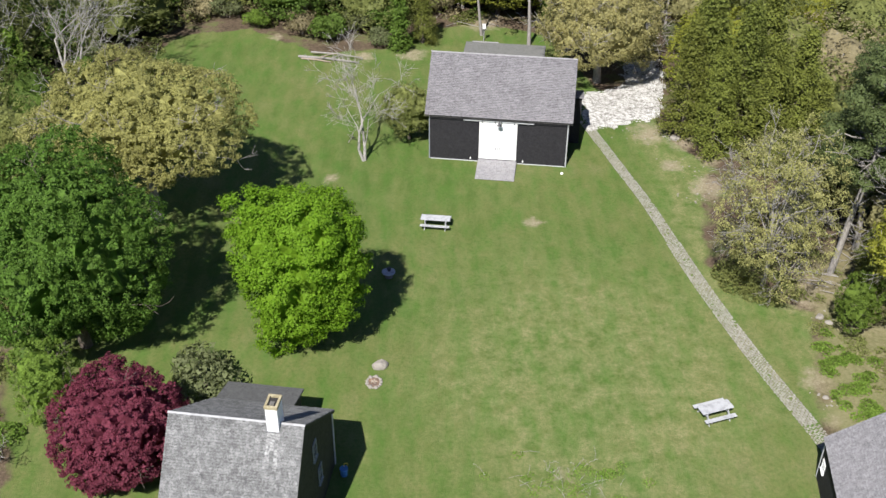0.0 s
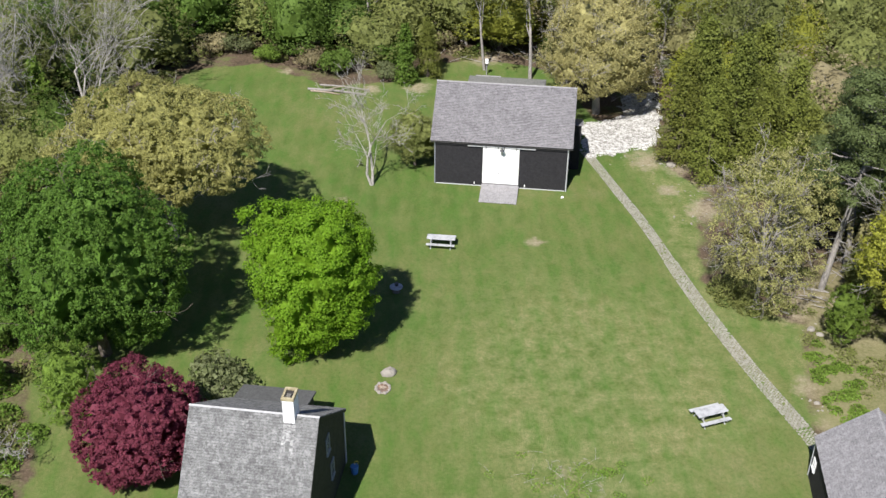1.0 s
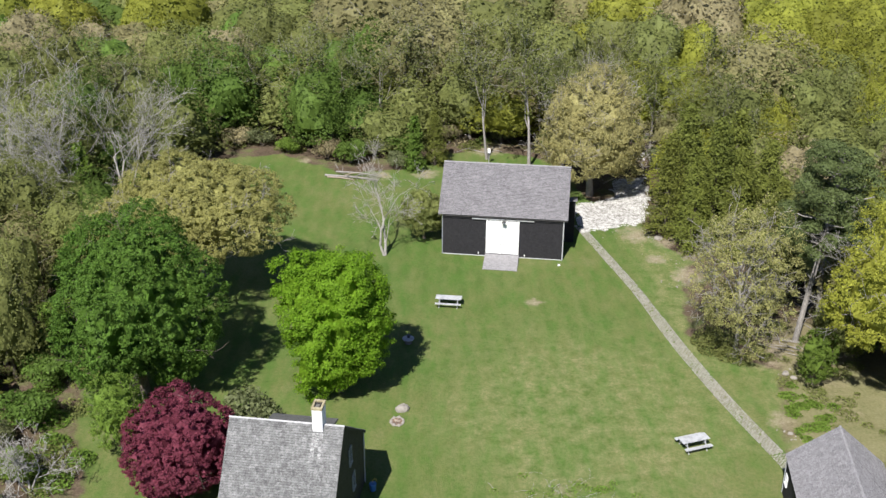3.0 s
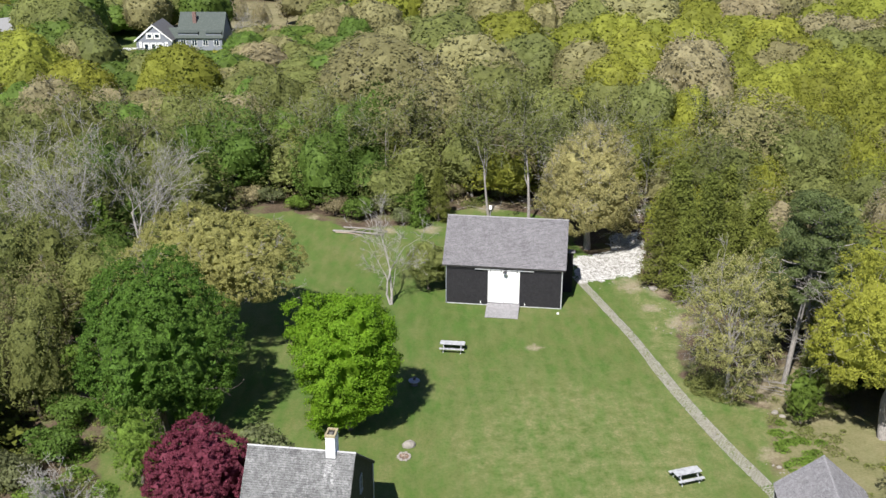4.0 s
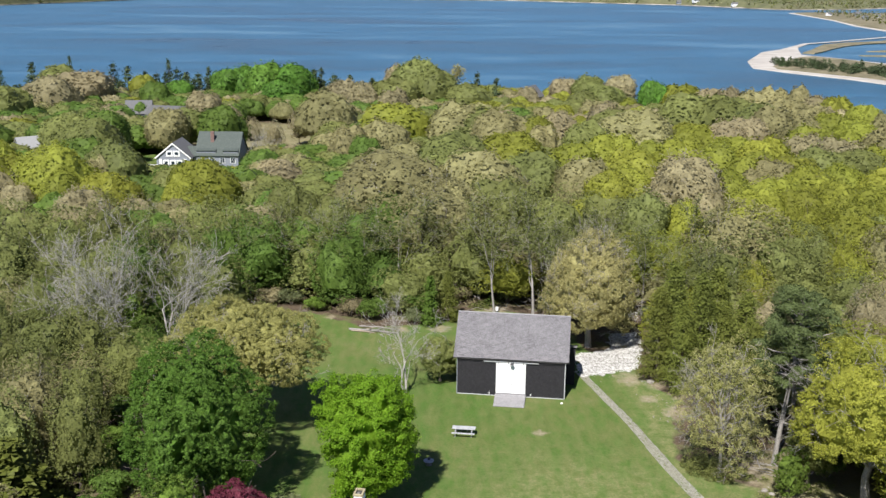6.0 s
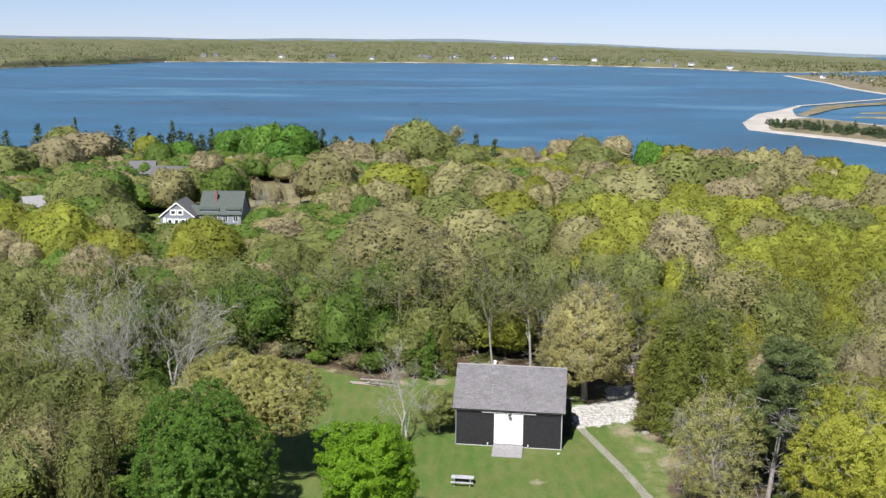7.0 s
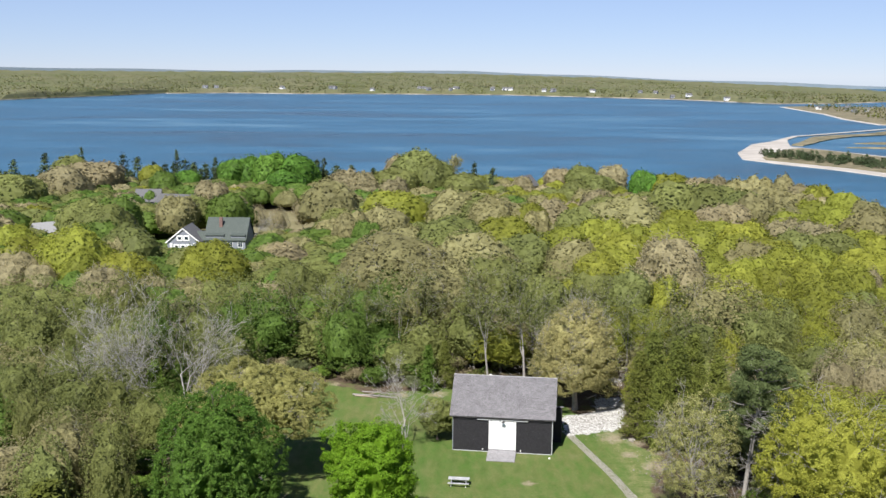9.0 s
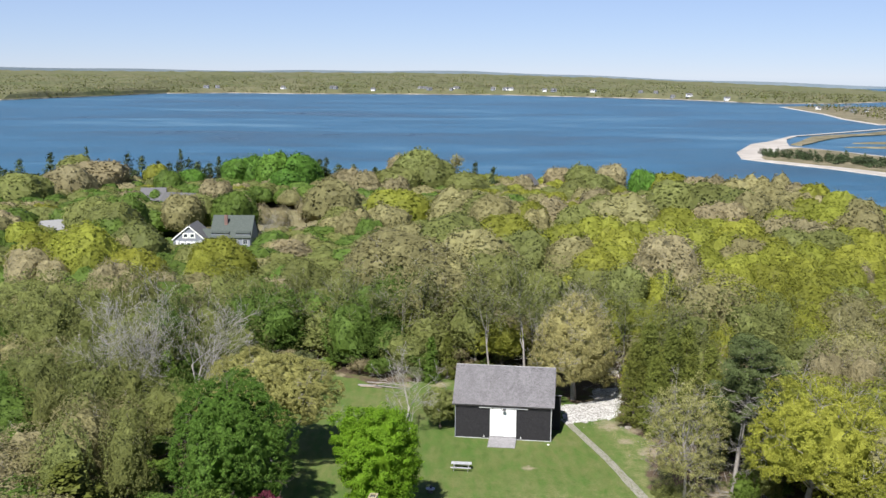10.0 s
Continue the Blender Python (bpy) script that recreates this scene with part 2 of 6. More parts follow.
edge = m.math("ADD", m.attr("lawn"), m.math("MULTIPLY", m.math("SUBTRACT", mid, 0.5), 0.8))
c = m.mix(m.span(edge, 0.42, 0.58), litter, grass)
bare = m.math("ADD", m.attr("soil"), m.math("MULTIPLY", m.math("SUBTRACT", m.noise(w, 1.1, 6, 0.7), 0.5), 1.3))
c = m.mix(m.math("MULTIPLY", m.span(bare, 0.35, 0.75), 0.85), c, soil)
c = m.mix(m.attr("meadow"), c, meadow)
m.color(c).bump(m.math("ADD", fine, m.math("MULTIPLY", blade, 0.6)), 0.6, 0.06)
LAND = m.m

m = Mat("white shell gravel", rough=0.9)
w = m.world()
# Grey and white mottle; its dark stop also paints in the dapple of leaf shadows.
f = m.noise(w, 3.2, 8, 0.82)
m.color(m.ramp(f, [(0.4, (0.12, 0.11, 0.095)), (0.5, (0.36, 0.345, 0.325)), (0.62, (0.66, 0.65, 0.63))])).bump(f, 0.8, 0.04)
SHELL = m.m
m = Mat("shells", rough=0.8)
m.color(m.ramp(m.island(), [(0.0, (0.26, 0.245, 0.22)), (0.3, (0.55, 0.54, 0.52)), (1.0, (0.82, 0.82, 0.81))]))
SHELLS = m.m
m = Mat("brick paving", rough=0.9)
fine = m.noise(m.world(), 14.0, 5)
pav = m.ramp(m.island(), [(0.0, (0.205, 0.19, 0.16)), (0.5, (0.272, 0.258, 0.226)), (1.0, (0.34, 0.325, 0.292))])
m.color(m.mix(m.math("MULTIPLY", m.span(fine, 0.4, 0.8), 0.4), pav, (0.16, 0.14, 0.09))).bump(fine, 0.5, 0.01)
PAVER = m.m
m = Mat("sand", rough=0.95)
f = m.noise(m.world(), 0.08, 6)
m.color(m.ramp(f, [(0.3, (0.30, 0.27, 0.235)), (0.7, (0.48, 0.445, 0.405))]))
SAND = m.m
m = Mat("far beach", rough=0.95)
f = m.noise(m.world(), 0.02, 5, 0.7)
m.color(m.ramp(f, [(0.4, (0.10, 0.085, 0.065)), (0.52, (0.22, 0.19, 0.155)), (0.66, (0.42, 0.375, 0.33))]))
FAR_BEACH = m.m
m = Mat("marsh", rough=0.95)
f = m.noise(m.world(), 0.06, 8, 0.8)
m.color(m.ramp(f, [(0.35, (0.075, 0.07, 0.034)), (0.5, (0.15, 0.128, 0.07)), (0.62, (0.24, 0.205, 0.13))]))
MARSH = m.m

m = Mat("bay water", rough=0.3, spec=0.3)
w = m.world()
warp = m.noise(w, 0.004, 3)
bend = m.n.new("ShaderNodeVectorMath")
bend.operation = "ADD"
m.l.new(m.scaled(w, (0.35, 1.0, 1.0)), bend.inputs[0])
comb = m.n.new("ShaderNodeCombineXYZ")
m.l.new(m.math("MULTIPLY", warp, 160.0), comb.inputs[1])
m.l.new(comb.outputs[0], bend.inputs[1])
drift = m.noise(bend.outputs[0], 0.0065, 7, 0.66)
chop = m.noise(m.scaled(w, (0.5, 1.0, 1.0)), 0.35, 6, 0.65)
ripple = m.noise(m.scaled(w, (0.3, 1.0, 1.0)), 0.05, 6, 0.7)
drift = m.math("ADD", drift, m.math("MULTIPLY", m.math("SUBTRACT", ripple, 0.5), 0.55))
m.color(m.ramp(drift, [(0.36, (0.006, 0.040, 0.066)), (0.48, (0.014, 0.078, 0.135)), (0.56, (0.024, 0.10, 0.175)), (0.66, (0.075, 0.16, 0.23))]))
m.l.new(m.math("ADD", m.math("MULTIPLY", drift, 0.3), 0.18), m.p.inputs["Roughness"])
m.bump(chop, 0.35, 1.2)
WATER = m.m

m = Mat("far woods canopy", rough=0.95, spec=0.1)
w = m.world()
a = m.noise(w, 0.045, 7, 0.75)
b = m.noise(w, 0.004, 4)
c = m.ramp(a, [(0.3, (0.055, 0.065, 0.035)), (0.48, (0.095, 0.108, 0.05)), (0.66, (0.14, 0.148, 0.068))])
m.color(m.mix(m.span(b, 0.35, 0.65), c, m.mix(0.5, c, (0.17, 0.15, 0.10))))
CANOPY = m.m


# ---- mesh tools ----
def mesh_of(name, verts, faces, *mats, smooth_faces=False):
    me = bpy.data.meshes.new(name)
    me.from_pydata([tuple(v) for v in verts], [], [tuple(f) for f in faces])
    for mt in mats:
        me.materials.append(mt)
    if smooth_faces:
        me.polygons.foreach_set("use_smooth", [True] * len(me.polygons))
    me.update()
    return me


def quads_mesh(name, verts, mat, index=None, tint=None):
    """A mesh of loose leaf faces from an array (n, corners, 3)."""
    out = None
    if isinstance(verts, tuple):
        verts, out = verts
    n, k = verts.shape[:2]
    me = bpy.data.meshes.new(name)
    me.vertices.add(n * k)
    me.vertices.foreach_set("co", verts.astype(np.float32).ravel())
    me.loops.add(n * k)
    me.loops.foreach_set("vertex_index", np.arange(n * k, dtype=np.int32))
    me.polygons.add(n)
    me.polygons.foreach_set("loop_start", np.arange(0, n * k, k, dtype=np.int32))
    me.polygons.foreach_set("loop_total", np.full(n, k, dtype=np.int32))
    for mt in (mat if isinstance(mat, list) else [mat]):
        me.materials.append(mt)
    if index is not None:
        me.polygons.foreach_set("material_index", index.astype(np.int32))
    me.update(calc_edges=True)
    if out is not None:
        at = me.attributes.new("custom_normal", "FLOAT_VECTOR", "POINT")
        at.data.foreach_set("vector", (out if out.ndim == 3 else np.repeat(out, k, axis=0)).astype(np.float32).ravel())
    if tint is not None:
        at = me.attributes.new("tint", "FLOAT", "POINT")
        at.data.foreach_set("value", np.repeat(tint, k).astype(np.float32))
    return me


def part(name, bm, material, parent, label=""):
    me = bpy.data.meshes.new(name)
    bm.to_mesh(me)
    bm.free()
    me.materials.append(material)
    ob = new(name, me)
    ob.parent = parent
    return tagged(ob, label)


def piece(name, me, parent, label="", m=None):
    ob = new(name, me)
    ob.parent = parent
    if m is not None:
        ob.matrix_basis = m
    return tagged(ob, label)


def thing(name, m, label, category, group="", kind=""):
    ob = new(name)
    ob.empty_display_size = 0.3
    ob.matrix_basis = m
    return tagged(ob, label, category, group, kind)


def box(bm, x0, x1, y0, y1, z0, z1, m=None, bevel=0.0):
    r = bmesh.ops.create_cube(bm, size=1.0)
    vs = r["verts"]
    bmesh.ops.scale(bm, vec=(x1 - x0, y1 - y0, z1 - z0), verts=vs)
    bmesh.ops.translate(bm, vec=((x0 + x1) / 2, (y0 + y1) / 2, (z0 + z1) / 2), verts=vs)
    if bevel:
        es = list({e for v in vs for e in v.link_edges})
        r = bmesh.ops.bevel(bm, geom=es, offset=bevel, segments=1, affect="EDGES")
        vs = list({v for f in r["faces"] for v in f.verts} | {v for v in vs if v.is_valid})
    if m is not None:
        bmesh.ops.transform(bm, matrix=m, verts=vs)
    return vs


def boxed(name, dims, material, parent, label="", m=None, bevel=0.01):
    bm = bmesh.new()
    box(bm, *dims, m=m, bevel=bevel)
    return part(name, bm, material, parent, label)


def tube(v, f, points, radii, sides=6):
    """Adds a tapered tube along points to the lists v and f."""
    pts = [Vector(p) for p in points]
    first = len(v)
    for i, p in enumerate(pts):
        d = (pts[min(i + 1, len(pts) - 1)] - pts[max(i - 1, 0)]).normalized()
        a = d.cross(Vector((0.31, 0.95, 0.12))).normalized()
        b = d.cross(a)
        for k in range(sides):
            t = 2 * math.pi * k / sides
            v.append(p + (a * math.cos(t) + b * math.sin(t)) * radii[i])
    for i in range(len(pts) - 1):
        for k in range(sides):
            a = first + i * sides
            f.append((a + k, a + (k + 1) % sides, a + sides + (k + 1) % sides, a + sides + k))
    f.append(tuple(range(len(v) - sides, len(v))))


def shingles(name, u_len, v_len, material, parent, m, course=0.14, width=0.16, thick=0.032, seed=1, cut=None, chamfer=0.015):
    """Courses of shingles on the plane of m: x along the courses, y up the slope, z outwards. cut(y) gives the x range."""
    r = np.random.default_rng(seed)
    V, n = [], int(v_len / course)
    for j in range(n):
        y = j * course
        x0, x1 = cut(y + course / 2) if cut else (0, u_len)
        x = x0
        while x < x1 - 0.02:
            w = min(width * r.uniform(0.55, 1.5), x1 - x)
            t = thick * r.uniform(0.7, 1.5)
            g = 0.004
            ya, yb = y - r.uniform(0, 0.012), min(y + course * 1.25, v_len)
            V.append((x + g, x + w - g, ya, yb, t, 0.003))
            x += w
    V = np.array(V)
    a, b, y0, y1, t, s = V.T
    z = np.zeros_like(a)
    P = lambda x, y, zz: np.stack([x, y, zz], 1)
    top = np.stack([P(a, y0, t), P(b, y0, t), P(b, y1, s), P(a, y1, s)], 1)
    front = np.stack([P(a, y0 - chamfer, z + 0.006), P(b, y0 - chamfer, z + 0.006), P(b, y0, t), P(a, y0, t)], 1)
    k = len(a)
    verts = np.concatenate([top.reshape(-1, 3), front[:, :2].reshape(-1, 3)])
    i = np.arange(k)
    faces = np.concatenate([np.stack([4 * i, 4 * i + 1, 4 * i + 2, 4 * i + 3], 1),
                            np.stack([4 * k + 2 * i, 4 * k + 2 * i + 1, 4 * i + 1, 4 * i], 1)])
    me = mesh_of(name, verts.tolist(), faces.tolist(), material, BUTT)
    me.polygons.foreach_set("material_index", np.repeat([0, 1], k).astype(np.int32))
    ob = piece(name, me, parent, m=m)
    return tagged(ob, kind="stuff")


# ---- land and water ----
LAWN = [(-60, -60), (60, -60), (40, 36), (23.6, 40), (23.4, 46), (26.2, 55.5), (23.4, 57.5), (20.6, 60.9), (22.3, 69.7), (24.3, 74.6),
        (22.0, 80), (21.5, 84), (17, 90), (15, 100), (12.7, 102.5), (6.5, 104.6), (1.4, 103.2), (-1.5, 98.6), (-8.7, 97.4), (-11, 99.6),
        (-16, 103.6), (-22.6, 102.2), (-27, 92), (-27, 80), (-26, 62), (-23.5, 48), (-21, 42), (-23, 36), (-60, 20)]


def inside(x, y, poly):
    """Signed distance to a polygon, positive inside."""
    px, py = np.array(poly).T
    qx, qy = np.roll(px, -1), np.roll(py, -1)
    x, y = np.asarray(x, float)[..., None], np.asarray(y, float)[..., None]
    ex, ey = qx - px, qy - py
    t = np.clip(((x - px) * ex + (y - py) * ey) / (ex * ex + ey * ey), 0, 1)
    d = np.hypot(x - px - t * ex, y - py - t * ey).min(-1)
    cross = ((py > y) != (qy > y)) & (x < ex * (y - py) / np.where(ey == 0, 1e-9, ey) + px)
    return np.where(cross.sum(-1) % 2 == 1, d, -d)


SHORE_X = np.array([-900, -300, -163, -124, -60, 0, 40, 90, 120, 138, 150, 220, 400])
SHORE_Y = np.array([360, 372, 384, 398, 392, 400, 385, 342, 330, 312, 285, 200, 120])


def shore_y(x):
    return np.interp(x, SHORE_X, SHORE_Y)


def steps(*spans):
    out = []
    for a, b, n in spans:
        out += list(np.linspace(a, b, n, endpoint=False))
    return np.array(out + [spans[-1][1]])


xs = steps((-900, -150, 26), (-150, -45, 36), (-45, 45, 121), (45, 150, 36), (150, 900, 26))
ys = steps((-400, 20, 30), (20, 110, 121), (110, 430, 100), (430, 520, 6))
X, Y = np.meshgrid(xs, ys)
fall = smooth(-6, 10, Y - shore_y(X) + 3 * np.sin(X * 0.13))
Z = ground_z(X, Y) - fall * 7
Z += 0.12 * np.sin(X * 0.31 + 1) * np.sin(Y * 0.27) * smooth(0, 6, -inside(X, Y, LAWN))
nx, ny = len(xs), len(ys)
idx = np.arange(nx * ny).reshape(ny, nx)
faces = np.stack([idx[:-1, :-1], idx[:-1, 1:], idx[1:, 1:], idx[1:, :-1]], -1).reshape(-1, 4)
me = mesh_of("ground", np.stack([X, Y, Z], -1).reshape(-1, 3).tolist(), faces.tolist(), LAND, smooth_faces=True)
lawn_in = inside(X, Y, LAWN)
at = me.attributes.new("lawn", "FLOAT", "POINT")
at.data.foreach_set("value", (np.maximum(np.clip(0.5 + lawn_in / 2.4, 0, 1), 0.62 * np.clip(inside(X, Y, [(23, 38), (40, 38), (33, 58), (26, 57), (23, 46)]) / 1.5, 0, 1)) + 0.75 * np.clip(inside(X, Y, [(-86, 192), (-38, 192), (-36, 262), (-86, 262)]) / 4, 0, 1)).astype(np.float32).ravel())
soil_v = np.zeros_like(X)
for sx, sy, sr in ((20.5, 80.5, 2.6), (22.6, 78.5, 1.4), (22.8, 71, 1.6), (21.2, 75, 1.5), (9.2, 66.8, 1.0), (-6, 73.5, 1.1), (24.4, 49, 1.6),
                   (24.2, 45.5, 1.0), (27.5, 57.5, 3.6), (26.5, 60.5, 2.4), (29, 54, 2.4), (29, 50, 2.0), (27.5, 46, 1.2), (8.2, 41.6, 0.9), (9.9, 40.5, 0.7), (23.6, 72, 1.9), (24.6, 76, 1.7), (23.4, 79.5, 1.6), (24, 84, 2.0), (24.8, 89, 1.8), (-4, 96.5, 1.6), (0.5, 97, 2), (-13, 101.5, 1.2), (8, 105, 3)):
    soil_v = np.maximum(soil_v, np.clip(1.0 - np.hypot(X - sx, (Y - sy) * 0.9) / sr, 0, 1) ** 0.5 * 0.8)
at = me.attributes.new("dry", "FLOAT", "POINT")
at.data.foreach_set("value", (1.5 * np.exp(-(((X - 11) / 9) ** 2 + ((Y - 50) / 11) ** 2)) + 0.9 * smooth(17, 22, X) * smooth(54, 66, Y) + 0.3 * smooth(16, 23, X) * smooth(38, 60, Y) + 0.6 * smooth(23.5, 25, X) * smooth(60, 55, Y) + 0.5 * np.exp(-(((X - 9) / 3) ** 2 + ((Y - 41.5) / 2.2) ** 2)) + 0.25 * np.exp(-(((X + 12) / 5) ** 2 + ((Y - 50) / 5) ** 2))).astype(np.float32).ravel())
at = me.attributes.new("soil", "FLOAT", "POINT")
at.data.foreach_set("value", soil_v.astype(np.float32).ravel())
at = me.attributes.new("meadow", "FLOAT", "POINT")
at.data.foreach_set("value", np.maximum(np.clip(0.5 + inside(X, Y, [(-58, 247), (-32, 247), (-28, 318), (-58, 322)]) / 5, 0, 1), 0.75 * np.clip(0.4 + inside(X, Y, [(23.6, 42), (23.9, 47.6), (25.6, 52.8), (27.2, 58.7), (27.8, 63), (36, 63), (36, 42)]) / 1.2, 0, 1)).astype(np.float32).ravel())
ground = new("ground", me)
tagged(ground, "mown lawn with dry patches among leaf-littered woods", "ground", kind="structure")

SEA = -8.0
water = new("water", mesh_of("water", [(-4800, 60, SEA), (4800, 60, SEA), (4800, 4900, SEA), (-4800, 4900, SEA)], [(0, 1, 2, 3)], WATER))
tagged(water, "blue wind-ruffled bay water", "water", kind="structure")


def flat_land(name, outline, height, material, label, lip=4.0):
    """A low island: its outline at the waterline and a smaller one on top."""
    n = len(outline)
    cx, cy = np.mean(outline, 0)
    top = [(x + (cx - x) * lip / max(math.hypot(cx - x, cy - y), 1), y + (cy - y) * lip / max(math.hypot(cx - x, cy - y), 1)) for x, y in outline]
    v = [(x, y, SEA - 0.12) for x, y in outline] + [(x, y, SEA + height) for x, y in top]
    f = [(i, (i + 1) % n, (i + 1) % n + n, i + n) for i in range(n)] + [tuple(range(n, 2 * n))]
    ob = new(name, mesh_of(name, v, f, material))
    return tagged(ob, label, "land", kind="structure")


flat_land("ground_spit", [(193, 580), (207, 636), (244, 722), (270, 757), (311, 827), (345, 858), (452, 962), (600, 995), (600, 988), (455, 956), (349, 853), (314, 822), (288, 776), (276, 744), (260, 692), (276, 654), (292, 602), (334, 540),
                          (360, 420), (259, 422), (235, 470), (222, 514), (204, 550)], 0.5, SAND, "pale sandy spit with a wet edge", 3.0)
flat_land("ground_marsh", [(203, 572), (207, 592), (226, 628), (240, 650), (252, 668), (264, 676), (276, 650), (288, 598), (328, 540), (350, 440), (270, 436), (246, 478), (232, 518), (212, 554)], 0.9, MARSH, "brown scrub and marsh grass on the spit", 3.0)
flat_land("ground_marsh", [(302, 772), (322, 812), (352, 842), (392, 868), (458, 944), (600, 980), (600, 962), (470, 925), (400, 850), (360, 822), (332, 790), (308, 755), (288, 722), (276, 705), (270, 712), (286, 740)], 0.75, MARSH, "thin strip of marsh grass in the bay", 2.0)
flat_land("ground_marsh", [(325, 735), (345, 748), (420, 766), (520, 776), (520, 752), (420, 746), (350, 728)], 0.6, MARSH, "brown marsh islet in the bay", 2.0)
flat_land("ground_marsh", [(300, 690), (340, 700), (420, 690), (420, 672), (340, 676)], 0.6, MARSH, "brown marsh islet in the bay", 2.0)
flat_land("ground_bar", [(594, 1664), (566, 1500), (540, 1343), (500, 1180), (480, 1040), (700, 1000), (1000, 1300), (1000, 1690), (800, 1650), (640, 1690)], 0.6, SAND, "pale sand bar across the bay", 5.0)
flat_land("ground_bar_scrub", [(600, 1656), (571, 1500), (545, 1346), (506, 1184), (487, 1046), (700, 1004), (996, 1300), (996, 1686), (800, 1646), (644, 1683)], 1.3, MARSH, "brown scrub behind the sand bar", 2.0)

# the far shore: sand, then a wooded rise to the horizon
FX = np.array([-4200, -1800, -1000, -675, -640, -598, -557, -416, -255, -44, 224, 390, 545, 603, 650, 800, 1100, 1900, 4200])
FY = np.array([900, 1250, 1500, 1690, 1868, 2075, 2329, 2440, 2400, 2470, 2450, 2277, 2126, 1960, 1830, 1900, 2200, 2300, 2300])
gx = np.linspace(-2100, 2100, 281)
gv = np.linspace(0, 1, 120) ** 1.5
GX, GV = np.meshgrid(gx, gv)
front = np.interp(GX, FX, FY)
back = np.sqrt(np.maximum(4930.0 ** 2 - (GX * 1.02) ** 2, 1e6)) - 60
GY = front + GV * (back - front)
rise = np.interp(GX / GY, [-0.5, -0.1, 0.06, 0.17, 0.27, 0.37, 0.46, 0.6], [38, 41, 40, 28, 14, -2, -16, -22])
nz = np.array([noise.fractal(Vector((x * 0.011, y * 0.011, 3.0)), 1.0, 2.0, 4) for x, y in zip(GX.ravel(), GY.ravel())]).reshape(GX.shape)
GZ = SEA - 1 + smooth(0, 6, GY - front) * 2.5 + smooth(10, 45, GY - front) * 8 + (rise - 1) * GV ** 0.9 + nz * 6 * smooth(15, 60, GY - front)
nx2, ny2 = len(gx), len(gv)
idx = np.arange(nx2 * ny2).reshape(ny2, nx2)
faces = np.stack([idx[:-1, :-1], idx[:-1, 1:], idx[1:, 1:], idx[1:, :-1]], -1).reshape(-1, 4)
me = mesh_of("far_shore", np.stack([GX, GY, GZ], -1).reshape(-1, 3).tolist(), faces.tolist(), CANOPY, FAR_BEACH)
beach = (GY - front).reshape(-1)[faces].max(1) < 8
me.polygons.foreach_set("material_index", beach.astype(np.int32))
far_shore = new("far_shore", me)
tagged(far_shore, "distant wooded shore with a thin pale beach", "woods", kind="stuff")


# the last ridge on the horizon, air haze put into its blue-grey colour
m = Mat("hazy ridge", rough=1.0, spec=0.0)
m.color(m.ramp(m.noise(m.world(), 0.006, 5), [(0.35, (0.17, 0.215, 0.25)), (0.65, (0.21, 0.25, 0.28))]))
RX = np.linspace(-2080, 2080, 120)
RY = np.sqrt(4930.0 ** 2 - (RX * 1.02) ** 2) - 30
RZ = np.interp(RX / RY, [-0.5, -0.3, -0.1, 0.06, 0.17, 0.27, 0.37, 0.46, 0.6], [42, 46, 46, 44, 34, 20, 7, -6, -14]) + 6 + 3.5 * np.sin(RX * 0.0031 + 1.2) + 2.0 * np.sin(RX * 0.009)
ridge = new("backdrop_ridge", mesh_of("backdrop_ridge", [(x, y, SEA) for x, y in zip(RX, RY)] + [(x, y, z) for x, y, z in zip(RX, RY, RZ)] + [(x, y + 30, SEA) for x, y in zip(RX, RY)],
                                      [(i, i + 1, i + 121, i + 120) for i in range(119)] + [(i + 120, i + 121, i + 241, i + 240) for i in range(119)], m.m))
tagged(ridge, "low ridge on the far horizon, blue-grey with painted haze", "hills", kind="structure")


# ---- trees ----
def cards(points, normals, size, r, jitter=0.42):
    """A bent leaf spray at each point, facing more or less along its normal."""
    n = len(points)
    nv = normals + r.normal(0, jitter, (n, 3))
    nv /= np.linalg.norm(nv, axis=1, keepdims=True)
    a = np.cross(nv, r.normal(0, 1, (n, 3)))
    a /= np.linalg.norm(a, axis=1, keepdims=True)
    b = np.cross(nv, a)
    s = size * r.uniform(0.55, 1.35, (n, 1))
    q = s * r.uniform(0.6, 1.0, (n, 1))
    return np.stack([points - a * s, points + a * s * 0.9 - b * q * 0.3, points + b * q * 1.3], 1)


def facing(tris):
    """The direction that each leaf spray faces."""
    g = np.cross(tris[:, 1] - tris[:, 0], tris[:, 2] - tris[:, 0])
    return g / np.linalg.norm(g, axis=1, keepdims=True)


def lumpy(lumps, n, size, r, down=-0.35, fill=0.15):
    """Leaf sprays over a heap of rounded lumps (x, y, z, radius, flatness)."""
    L = np.array(lumps)
    pick = r.choice(len(L), n, p=L[:, 3] ** 2 / (L[:, 3] ** 2).sum())
    d = r.normal(0, 1, (n, 3))
    d /= np.linalg.norm(d, axis=1, keepdims=True)
    flip = (d[:, 2] < down)
    d[flip, 2] *= -1
    rad = np.where(r.random(n) < fill, r.uniform(0.3, 0.8, n), r.uniform(0.82, 1.08, n))
    p = L[pick, :3] + d * (rad * L[pick, 3])[:, None] * np.stack([np.ones(n), np.ones(n), L[pick, 4]], 1)
    keep = np.ones(n, bool)
    for k, (x, y, z, rr, fl) in enumerate(L):
        q = (p - (x, y, z)) / (1, 1, fl)
        keep &= (np.linalg.norm(q, axis=1) > 0.72 * rr) | (pick == k)
    return cards(p[keep], d[keep], size, r)


